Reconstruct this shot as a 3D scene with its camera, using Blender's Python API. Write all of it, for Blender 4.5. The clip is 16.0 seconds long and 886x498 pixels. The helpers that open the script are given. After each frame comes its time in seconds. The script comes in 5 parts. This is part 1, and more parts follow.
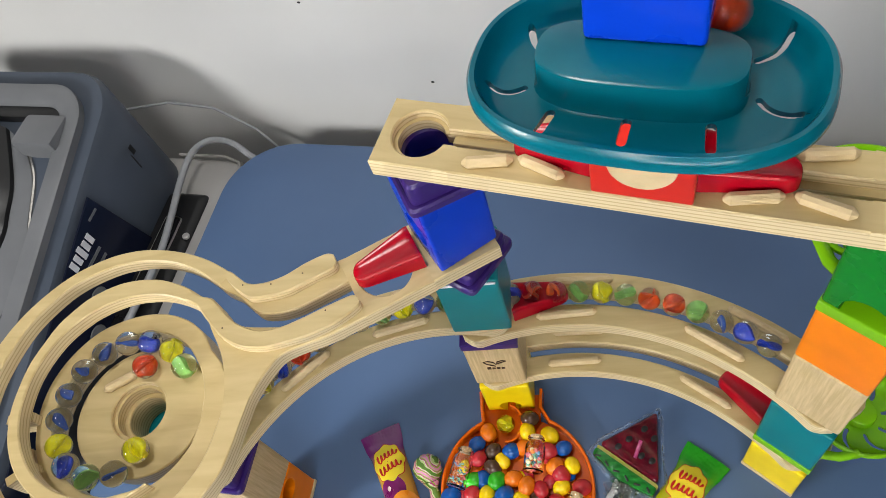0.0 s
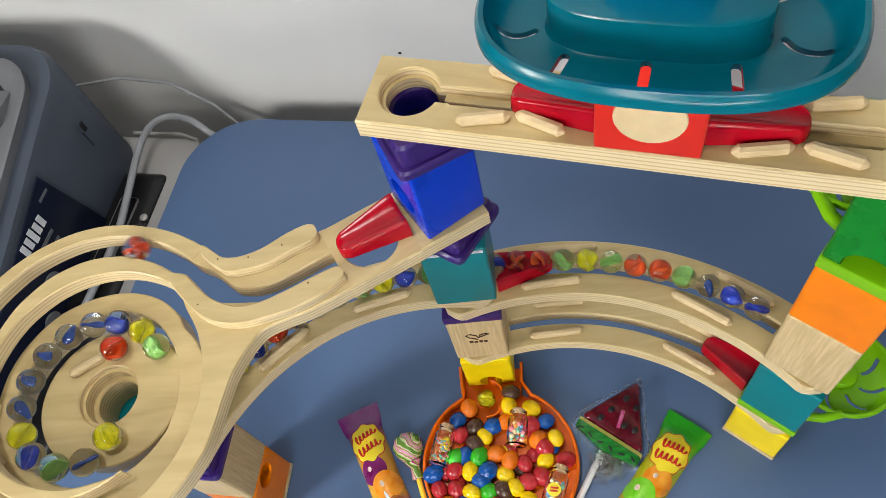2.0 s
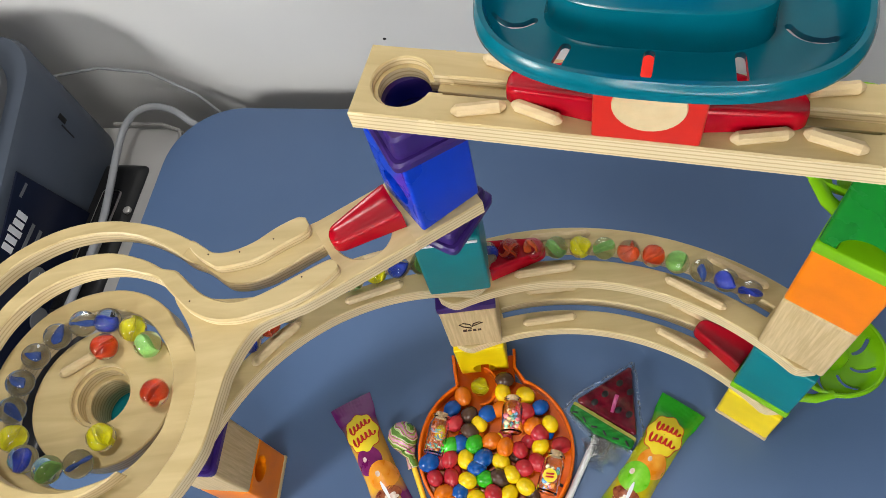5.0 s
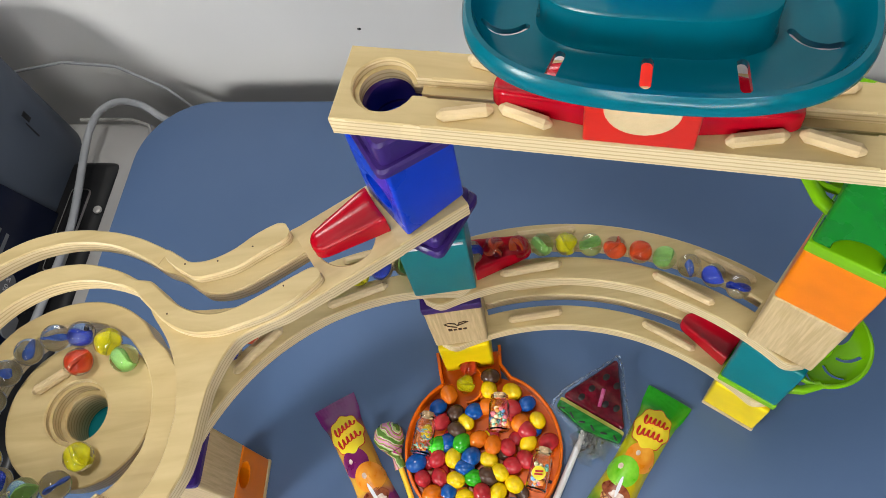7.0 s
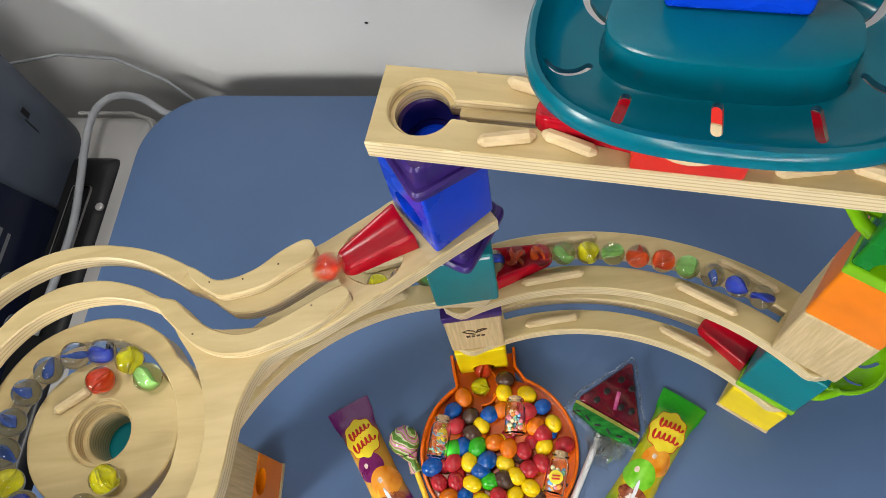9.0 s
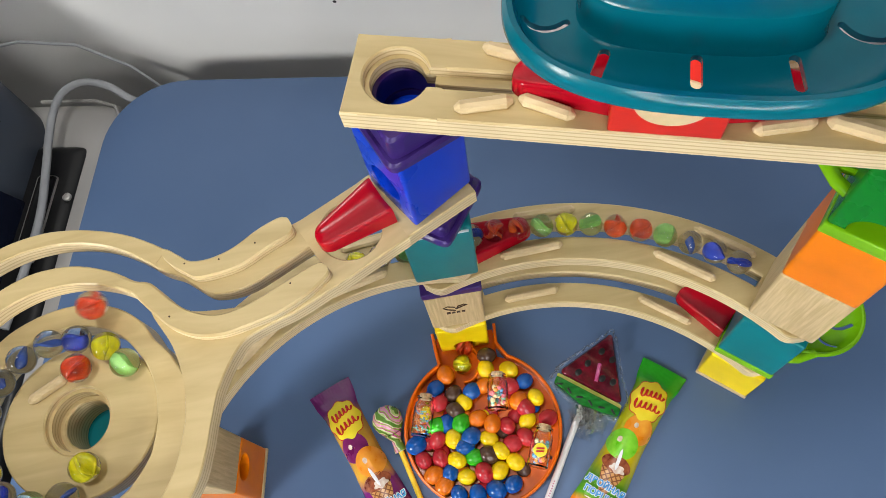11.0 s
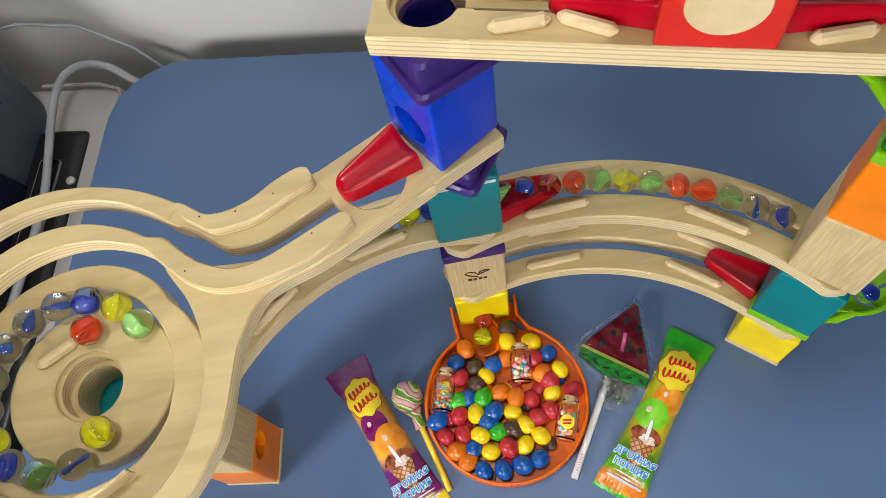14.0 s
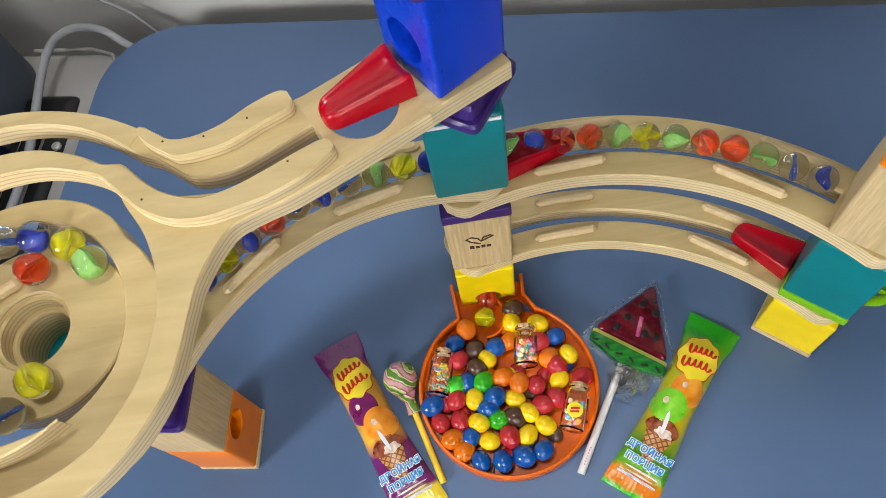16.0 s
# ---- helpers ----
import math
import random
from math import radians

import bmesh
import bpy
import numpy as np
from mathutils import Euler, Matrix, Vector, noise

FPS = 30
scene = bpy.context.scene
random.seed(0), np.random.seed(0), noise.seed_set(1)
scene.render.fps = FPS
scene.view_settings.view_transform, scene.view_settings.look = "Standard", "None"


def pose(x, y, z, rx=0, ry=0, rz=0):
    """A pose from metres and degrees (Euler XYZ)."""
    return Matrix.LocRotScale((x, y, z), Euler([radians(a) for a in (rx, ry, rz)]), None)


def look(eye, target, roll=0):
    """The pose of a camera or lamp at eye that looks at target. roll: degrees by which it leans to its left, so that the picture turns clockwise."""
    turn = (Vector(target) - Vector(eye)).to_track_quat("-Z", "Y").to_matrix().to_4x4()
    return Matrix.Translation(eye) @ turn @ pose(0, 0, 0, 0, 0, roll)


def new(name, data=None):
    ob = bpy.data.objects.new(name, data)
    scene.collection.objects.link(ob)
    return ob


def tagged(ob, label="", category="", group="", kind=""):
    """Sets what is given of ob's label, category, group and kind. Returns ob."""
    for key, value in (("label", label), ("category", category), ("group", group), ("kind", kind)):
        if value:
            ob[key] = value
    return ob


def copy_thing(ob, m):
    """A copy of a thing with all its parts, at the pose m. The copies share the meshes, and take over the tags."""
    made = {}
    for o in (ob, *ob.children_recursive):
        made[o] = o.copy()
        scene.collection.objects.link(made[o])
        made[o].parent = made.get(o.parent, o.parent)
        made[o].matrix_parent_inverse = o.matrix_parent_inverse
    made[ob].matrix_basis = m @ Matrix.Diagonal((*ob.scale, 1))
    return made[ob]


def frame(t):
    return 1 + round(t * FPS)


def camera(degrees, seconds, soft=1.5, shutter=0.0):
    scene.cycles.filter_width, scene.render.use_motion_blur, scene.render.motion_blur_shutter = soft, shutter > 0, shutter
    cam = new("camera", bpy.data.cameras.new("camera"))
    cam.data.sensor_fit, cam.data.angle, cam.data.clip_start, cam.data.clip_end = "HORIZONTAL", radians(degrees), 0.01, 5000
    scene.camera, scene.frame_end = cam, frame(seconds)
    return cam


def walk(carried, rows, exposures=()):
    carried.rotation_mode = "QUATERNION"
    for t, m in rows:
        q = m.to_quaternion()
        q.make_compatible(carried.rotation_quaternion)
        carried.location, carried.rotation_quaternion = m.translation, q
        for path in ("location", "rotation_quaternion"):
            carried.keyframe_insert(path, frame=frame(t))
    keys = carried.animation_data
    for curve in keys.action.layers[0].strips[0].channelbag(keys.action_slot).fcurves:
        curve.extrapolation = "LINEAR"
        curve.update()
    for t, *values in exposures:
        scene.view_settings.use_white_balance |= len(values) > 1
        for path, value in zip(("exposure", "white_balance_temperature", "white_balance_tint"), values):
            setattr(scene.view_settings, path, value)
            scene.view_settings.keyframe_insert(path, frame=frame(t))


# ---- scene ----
cam = camera(62.3, 16.0, soft=0.7, shutter=0.3)
PATH = [
    (0, (0.0791, 0.0753, 0.6361), (-0.2697, 1.0518, -0.9086), -21.5),
    (0.5, (0.0800, 0.0651, 0.6389), (-0.2520, 1.0416, -0.9095), -21.1),
    (1, (0.0781, 0.0614, 0.6333), (-0.2213, 1.0314, -0.9254), -20.1),
    (1.5, (0.0614, 0.0707, 0.6231), (-0.2046, 1.0295, -0.9477), -19.1),
    (2, (0.0558, 0.0753, 0.6203), (-0.1804, 1.0193, -0.9653), -18.0),
    (2.5, (0.0484, 0.0800, 0.6194), (-0.1711, 1.0035, -0.9802), -17.4),
    (3, (0.0521, 0.0772, 0.6222), (-0.1655, 0.9914, -0.9830), -17.4),
    (3.5, (0.0512, 0.0781, 0.6231), (-0.1646, 0.9877, -0.9849), -17.5),
    (4, (0.0502, 0.0800, 0.6203), (-0.1590, 0.9886, -0.9886), -17.5),
    (6.3, (0.0465, 0.0828, 0.6194), (-0.1274, 0.9616, -1.0109), -17.4),
    (6.5, (0.0446, 0.0911, 0.6185), (-0.1209, 0.9626, -1.0165), -17.1),
    (7, (0.0446, 0.0977, 0.6166), (-0.1004, 0.9598, -1.0258), -16.5),
    (7.5, (0.0512, 0.1032, 0.6185), (-0.0763, 0.9532, -1.0314), -15.9),
    (8, (0.0539, 0.1088, 0.6185), (-0.0660, 0.9449, -1.0388), -15.7),
    (8.5, (0.0428, 0.1116, 0.6240), (-0.0772, 0.9337, -1.0407), -15.7),
    (9, (0.0242, 0.1228, 0.6240), (-0.0958, 0.9272, -1.0490), -15.7),
    (11.3, (0.0205, 0.1163, 0.6166), (-0.0372, 0.8816, -1.0779), -14.1),
    (11.5, (0.0233, 0.1153, 0.6157), (-0.0335, 0.8872, -1.0751), -14.2),
    (12, (0.0223, 0.1116, 0.6157), (-0.0260, 0.8881, -1.0742), -14.0),
    (12.5, (0.0158, 0.1032, 0.6119), (-0.0335, 0.8816, -1.0769), -14.1),
    (13, (0.0074, 0.1032, 0.6082), (-0.0465, 0.8835, -1.0788), -14.4),
    (13.5, (-0.0047, 0.1014, 0.5998), (-0.0605, 0.8789, -1.0890), -14.6),
    (14, (0.0000, 0.1004, 0.5896), (-0.0586, 0.8835, -1.0965), -14.9),
    (14.5, (0.0102, 0.0902, 0.5887), (-0.0502, 0.8844, -1.0918), -14.8),
    (15, (0.0093, 0.0800, 0.5878), (-0.0605, 0.8900, -1.0853), -14.8),
    (15.5, (-0.0037, 0.0837, 0.5534), (-0.0791, 0.9086, -1.1123), -14.5),
    (16, (0.0000, 0.0865, 0.5301), (-0.0800, 0.9188, -1.1318), -14.2),
]
walk(cam, [(t, look(eye, target, roll)) for t, eye, target, roll in PATH], [(0, 0.0), (16, 0.0)])

# ---- light ----
world = bpy.data.worlds.new("room_light")
scene.world = world
world.use_nodes = True
world.node_tree.nodes["Background"].inputs[0].default_value = (0.9, 0.95, 1.0, 1)
world.node_tree.nodes["Background"].inputs[1].default_value = 0.1


def area_lamp(name, eye, target, size, watts, colour=(1, 1, 1), shape="DISK"):
    data = bpy.data.lights.new(name, "AREA")
    data.shape, data.size, data.energy, data.color = shape, size, watts, colour
    ob = new(name, data)
    ob.matrix_world = look(eye, target)
    return ob


area_lamp("side_lamp", (-1.15, -0.45, 0.62), (-0.1, 0.4, 0.1), 0.35, 14.5, (0.99, 0.99, 0.96))
area_lamp("ceiling_lamp", (-0.25, 0.30, 1.72), (-0.05, 0.35, 0.0), 0.3, 8.5, (1.0, 0.985, 0.95))


# ---- materials ----
def shader(name, colour, rough=0.5, metal=0.0, coat=0.0):
    m = bpy.data.materials.new(name)
    m.use_nodes = True
    b = m.node_tree.nodes["Principled BSDF"]
    b.inputs["Base Color"].default_value = (*colour, 1)
    b.inputs["Roughness"].default_value = rough
    b.inputs["Metallic"].default_value = metal
    b.inputs["Coat Weight"].default_value = coat
    return m, m.node_tree.nodes, m.node_tree.links, b


def mixed(name, c1, c2, rough=0.5, scale=40.0, stretch=(1, 1, 1), bump=0.05, bump_scale=400.0, coat=0.0, metal=0.0, rvar=0.1, transmission=0.0, ior=1.45):
    """A surface of two shades with large drifts and fine relief."""
    m, n, l, b = shader(name, c1, rough, metal, coat)
    co = n.new("ShaderNodeTexCoord")
    mp = n.new("ShaderNodeMapping")
    mp.inputs["Scale"].default_value = stretch
    l.new(co.outputs["Object"], mp.inputs["Vector"])
    t = n.new("ShaderNodeTexNoise")
    t.inputs["Scale"].default_value, t.inputs["Detail"].default_value = scale, 5
    l.new(mp.outputs[0], t.inputs["Vector"])
    r = n.new("ShaderNodeValToRGB")
    r.color_ramp.elements[0].position, r.color_ramp.elements[1].position = 0.35, 0.68
    r.color_ramp.elements[0].color, r.color_ramp.elements[1].color = (*c1, 1), (*c2, 1)
    l.new(t.outputs["Fac"], r.inputs[0])
    l.new(r.outputs[0], b.inputs["Base Color"])
    f = n.new("ShaderNodeTexNoise")
    f.inputs["Scale"].default_value, f.inputs["Detail"].default_value = bump_scale, 3
    l.new(co.outputs["Object"], f.inputs["Vector"])
    k = n.new("ShaderNodeBump")
    k.inputs["Strength"].default_value, k.inputs["Distance"].default_value = bump, 0.001
    l.new(f.outputs["Fac"], k.inputs["Height"])
    l.new(k.outputs[0], b.inputs["Normal"])
    b.inputs["Specular IOR Level"].default_value = 0.35
    v = n.new("ShaderNodeMapRange")
    v.inputs["To Min"].default_value, v.inputs["To Max"].default_value = max(0.02, rough - rvar), min(1, rough + rvar)
    l.new(t.outputs["Fac"], v.inputs["Value"])
    l.new(v.outputs[0], b.inputs["Roughness"])
    b.inputs["Transmission Weight"].default_value = transmission
    b.inputs["IOR"].default_value = ior
    return m


def birch_ply(name="birch_ply"):
    """Pale birch with long grain on its flats and layered plies on its edges."""
    m, n, l, b = shader(name, (0.6, 0.42, 0.24), 0.42)
    co = n.new("ShaderNodeTexCoord")
    sep = n.new("ShaderNodeSeparateXYZ")
    l.new(co.outputs["Object"], sep.inputs[0])
    geo = n.new("ShaderNodeNewGeometry")
    sepn = n.new("ShaderNodeSeparateXYZ")
    l.new(geo.outputs["Normal"], sepn.inputs[0])
    flat = n.new("ShaderNodeMath")
    flat.operation = "ABSOLUTE"
    l.new(sepn.outputs["Z"], flat.inputs[0])
    mp = n.new("ShaderNodeMapping")
    mp.inputs["Scale"].default_value = (14, 90, 30)
    mp.inputs["Rotation"].default_value = (0, 0, 0.35)
    l.new(co.outputs["Object"], mp.inputs["Vector"])
    g = n.new("ShaderNodeTexNoise")
    g.inputs["Scale"].default_value, g.inputs["Detail"].default_value, g.inputs["Distortion"].default_value = 1.3, 6, 0.6
    l.new(mp.outputs[0], g.inputs["Vector"])
    r = n.new("ShaderNodeValToRGB")
    r.color_ramp.elements[0].position, r.color_ramp.elements[1].position = 0.25, 0.75
    r.color_ramp.elements[0].color, r.color_ramp.elements[1].color = (0.47, 0.35, 0.155, 1), (0.62, 0.485, 0.242, 1)
    l.new(g.outputs["Fac"], r.inputs[0])
    ply = n.new("ShaderNodeTexWave")
    ply.bands_direction, ply.wave_profile = "Z", "SIN"
    ply.inputs["Scale"].default_value, ply.inputs["Distortion"].default_value = 118.0, 0.7
    ply.inputs["Detail"].default_value, ply.inputs["Detail Scale"].default_value = 2.0, 2.0
    l.new(co.outputs["Object"], ply.inputs["Vector"])
    e = n.new("ShaderNodeValToRGB")
    e.color_ramp.elements[0].position, e.color_ramp.elements[1].position = 0.05, 0.4
    e.color_ramp.elements[0].color, e.color_ramp.elements[1].color = (0.53, 0.395, 0.205, 1), (0.72, 0.585, 0.345, 1)
    l.new(ply.outputs["Fac"], e.inputs[0])
    cut = n.new("ShaderNodeMath")
    cut.operation, cut.inputs[1].default_value = "LESS_THAN", 0.45
    l.new(flat.outputs[0], cut.inputs[0])
    mix = n.new("ShaderNodeMix")
    mix.data_type = "RGBA"
    l.new(cut.outputs[0], mix.inputs["Factor"])
    l.new(r.outputs[0], mix.inputs["A"])
    l.new(e.outputs[0], mix.inputs["B"])
    l.new(mix.outputs["Result"], b.inputs["Base Color"])
    k = n.new("ShaderNodeBump")
    k.inputs["Strength"].default_value, k.inputs["Distance"].default_value = 0.12, 0.0006
    l.new(g.outputs["Fac"], k.inputs["Height"])
    l.new(k.outputs[0], b.inputs["Normal"])
    return m


PLY = birch_ply()
BEECH = mixed("beech", (0.58, 0.44, 0.24), (0.69, 0.54, 0.32), 0.45, 60, (1, 5, 1), 0.15, 700)
BEECH_GRAIN = mixed("open_grain_wood", (0.50, 0.37, 0.185), (0.66, 0.505, 0.285), 0.5, 120, (5, 5, 0.3), 0.25, 300)


def paint(name, c, rough=0.33, coat=0.06):
    return mixed(name, tuple(v * 0.9 for v in c), tuple(min(1, v * 1.06) for v in c), rough, 30, (1, 1, 1), 0.05, 500, coat, rvar=0.06)


BLUE = paint("blue_paint", (0.0015, 0.045, 0.58), 0.28)
TEAL = paint("teal_paint", (0.0, 0.19, 0.22))
ORANGE = paint("orange_paint", (0.86, 0.22, 0.0))
YELLOW = paint("yellow_paint", (0.9, 0.68, 0.005))
GREEN = paint("green_paint", (0.004, 0.2, 0.012), 0.28)
PURPLE = paint("purple_plastic", (0.04, 0.016, 0.15), 0.34)
RED = paint("red_plastic", (0.4, 0.0015, 0.012), 0.2)
SCARLET = paint("scarlet_paint", (0.62, 0.022, 0.008), 0.3)
LIME = paint("lime_plastic", (0.2, 0.5, 0.004), 0.25)
BOWL_TEAL = paint("bowl_plastic", (0.0, 0.125, 0.175), 0.22)
DISH_ORANGE = paint("dish_plastic", (0.72, 0.13, 0.002), 0.25)
TABLE = mixed("blue_laminate", (0.069, 0.121, 0.236), (0.087, 0.143, 0.264), 0.42, 4, (1, 1, 1), 0.06, 900)
PLAIN = mixed("grey_paint", (0.17, 0.165, 0.16), (0.2, 0.195, 0.19), 0.8, 3)
WALL = mixed("white_wall", (0.67, 0.665, 0.655), (0.73, 0.725, 0.71), 0.6, 3, (1, 1, 1), 0.1, 120)
FLOOR = mixed("grey_floor", (0.12, 0.11, 0.1), (0.17, 0.155, 0.14), 0.5, 8)
GREY = mixed("grey_plastic", (0.125, 0.13, 0.14), (0.155, 0.16, 0.172), 0.45, 12)
NAVY = mixed("navy_gloss", (0.006, 0.009, 0.022), (0.009, 0.012, 0.028), 0.2, 8)
SLATE = mixed("slate_plastic", (0.05, 0.062, 0.085), (0.062, 0.075, 0.1), 0.4, 8)
SILVER = mixed("silver_paint", (0.4, 0.385, 0.37), (0.46, 0.445, 0.43), 0.35, 10, metal=0.3)
CHROME = mixed("polished_steel", (0.5, 0.48, 0.45), (0.6, 0.58, 0.55), 0.2, 10, metal=1.0)
BLACK = mixed("black_plastic", (0.008, 0.008, 0.009), (0.014, 0.014, 0.015), 0.3, 10)
CABLE = mixed("cable_rubber", (0.3, 0.31, 0.33), (0.36, 0.37, 0.39), 0.5, 30)
WHITE = mixed("white_print", (0.7, 0.7, 0.72), (0.78, 0.78, 0.8), 0.5, 30)
BROWN_INK = mixed("brown_ink", (0.05, 0.025, 0.012), (0.07, 0.035, 0.016), 0.6, 60)


def glass(name, tint=(1, 1, 1)):
    m, n, l, b = shader(name, tint, 0.02)
    b.inputs["Transmission Weight"].default_value = 1.0
    b.inputs["IOR"].default_value = 1.5
    return m


CLEAR = glass("clear_glass", (0.93, 0.95, 0.93))


# ---- mesh helpers ----
def thing(name, m, label, category, group="", kind=""):
    ob = new(name)
    ob.matrix_world = m
    return tagged(ob, label, category, group, kind)


def finish(bm, name, smooth=40):
    bmesh.ops.recalc_face_normals(bm, faces=bm.faces)
    me = bpy.data.meshes.new(name)
    bm.to_mesh(me)
    bm.free()
    if smooth:
        for p in me.polygons:
            p.use_smooth = True
        me.set_sharp_from_angle(angle=radians(smooth))
    return me


def part(name, bm, material, parent, label="", m=None, smooth=40):
    me = finish(bm, name, smooth)
    for one in (material if isinstance(material, (list, tuple)) else [material]):
        me.materials.append(one)
    ob = new(name, me)
    if parent:
        ob.parent = parent
    if m is not None:
        ob.matrix_basis = m
    return tagged(ob, label)


def solid(name, bm, material, m, label, category, group="", kind="", smooth=40):
    """A thing that is one mesh."""
    ob = part(name, bm, material, None, label, m, smooth)
    return tagged(ob, label, category, group, kind)


def box(sx, sy, z0, z1, bevel=0.001, bm=None, at=(0, 0), seg=2):
    bm = bm or bmesh.new()
    v = bmesh.ops.create_cube(bm, size=1)["verts"]
    for p in v:
        p.co = Vector((p.co.x * sx + at[0], p.co.y * sy + at[1], z0 if p.co.z < 0 else z1))
    if bevel:
        edges = list({e for p in v for e in p.link_edges})
        bmesh.ops.bevel(bm, geom=edges, offset=bevel, segments=seg, affect="EDGES", profile=0.6)
    return bm


def loft(rings, closed=True, caps=True, bm=None):
    """Joins rings of equal length; each ring is a closed loop of places."""
    bm = bm or bmesh.new()
    vs = [[bm.verts.new(p) for p in r] for r in rings]
    n = len(vs[0])
    for a, b in zip(vs, vs[1:]):
        for i in range(n if closed else n - 1):
            j = (i + 1) % n
            bm.faces.new((a[i], a[j], b[j], b[i]))
    if caps and closed:
        bm.faces.new(list(reversed(vs[0])))
        bm.faces.new(vs[-1])
    return bm


def ribbon(stations, c=0.0008, bm=None):
    """A board swept through stations of (left point, right point, z0, z1), its upper edges eased."""
    rings = []
    for L, R, z0, z1 in stations:
        L, R = Vector(L), Vector(R)
        d = (R - L).normalized() * c
        rings.append([(L.x, L.y, z0), (L.x, L.y, z1 - c), (L.x + d.x, L.y + d.y, z1), (R.x - d.x, R.y - d.y, z1), (R.x, R.y, z1 - c), (R.x, R.y, z0)])
    return loft(rings, bm=bm)


def drilled(radius_at, r, z0, z1, n=48, bm=None, c=0.0008, at=(0, 0), step=0.0, depth=0.0, sharp=(), notch=None):
    """A plate with a round hole: radius_at(angle) is its outline. step and depth widen the hole at its top."""
    bm = bm or bmesh.new()
    rings = []
    prof = [(1, z0, 0), (1, z1 - c, 0), (1, z1, c)]
    if step:
        inner = [(0, z1, r + step + c), (0, z1 - c, r + step), (0, z1 - depth, r + step), (0, z1 - depth, r), (0, z0, r)]
    else:
        inner = [(0, z1, r + c), (0, z1 - c, r), (0, z0, r)]
    for outer, z, q in prof + inner:
        ring = []
        for i in range(n):
            a = 2 * math.pi * i / n
            keen = any(math.cos(a - b) > 0.7 for b in sharp)
            if notch is not None and (i - round(notch / (2 * math.pi) * n)) % n in (3, n - 3):
                turn = math.asin(0.0052 / q) if not outer else math.atan(0.0052 / 0.0215)
                a = notch + (turn if (i - round(notch / (2 * math.pi) * n)) % n == 3 else -turn)
            rad = (radius_at(a) - (0 if keen else q)) if outer else q
            ring.append((at[0] + rad * math.cos(a), at[1] + rad * math.sin(a), z1 if outer and keen and z > z0 else z))
        rings.append(ring)
    rings.append(rings[0])
    vs = [[bm.verts.new(p) for p in ring] for ring in rings[:-1]]
    vs.append(vs[0])
    gap = set()
    if notch is not None:
        c0 = round(notch / (2 * math.pi) * n)
        gap = {(c0 + d) % n for d in range(-3, 3)}
        for i in ((c0 - 3) % n, (c0 + 3) % n):
            bm.faces.new([ring[i] for ring in vs[:-1]])
    for a, b in zip(vs, vs[1:]):
        for i in range(n):
            if i in gap:
                continue
            j = (i + 1) % n
            bm.faces.new((a[i], a[j], b[j], b[i]))
    return bm


def square(h):
    """Outline of a square as a radius by angle."""
    return lambda a: h / max(abs(math.cos(a)), abs(math.sin(a)))


def eased(pairs, n=6):
    """A smooth run of point pairs through the given ones."""
    out = []
    for i in range(len(pairs) - 1):
        for k in range(n + (i == len(pairs) - 2)):
            t = k / n
            both = []
            for side in (0, 1):
                p0, p1, p2, p3 = (Vector(pairs[max(0, min(len(pairs) - 1, i + d))][side]) for d in (-1, 0, 1, 2))
                both.append(0.5 * ((2 * p1) + (p2 - p0) * t + (2 * p0 - 5 * p1 + 4 * p2 - p3) * t * t + (3 * p1 - p0 - 3 * p2 + p3) * t ** 3))
            out.append(tuple(both))
    return out


def tube(points, r, n=10, bm=None, caps=True):
    pts = [Vector(p) for p in points]
    rings, up = [], Vector((0, 0, 1))
    for i, p in enumerate(pts):
        d = (pts[min(i + 1, len(pts) - 1)] - pts[max(i - 1, 0)]).normalized()
        s = d.cross(up if abs(d.z) < 0.95 else Vector((1, 0, 0))).normalized()
        t = s.cross(d)
        rr = r[i] if isinstance(r, (list, tuple)) else r
        rings.append([p + (s * math.cos(2 * math.pi * k / n) + t * math.sin(2 * math.pi * k / n)) * rr for k in range(n)])
    return loft(rings, caps=caps, bm=bm)


def lathe(profile, n=32, bm=None, at=(0, 0, 0)):
    rings = [[(at[0] + r * math.cos(2 * math.pi * k / n), at[1] + r * math.sin(2 * math.pi * k / n), at[2] + z) for k in range(n)] for r, z in profile]
    return loft(rings, bm=bm)


def ball(r, sx=1, sy=1, sz=1, u=20, v=12, bm=None, at=(0, 0, 0)):
    bm = bm or bmesh.new()
    vs = bmesh.ops.create_uvsphere(bm, u_segments=u, v_segments=v, radius=r)["verts"]
    for p in vs:
        p.co = Vector((p.co.x * sx + at[0], p.co.y * sy + at[1], p.co.z * sz + at[2]))
    return bm


def cut(ob, bm):
    """Takes the solid bm, given in the space of ob's thing, out of ob."""
    tool = new("tool", finish(bm, "tool", 0))
    tool.parent = ob.parent
    mod = ob.modifiers.new("cut", "BOOLEAN")
    mod.operation, mod.solver, mod.object = "DIFFERENCE", "EXACT", tool
    bpy.context.view_layer.update()
    me = bpy.data.meshes.new_from_object(ob.evaluated_get(bpy.context.evaluated_depsgraph_get()))
    ob.modifiers.clear()
    ob.data = me
    me.set_sharp_from_angle(angle=radians(40))
    bpy.data.objects.remove(tool)


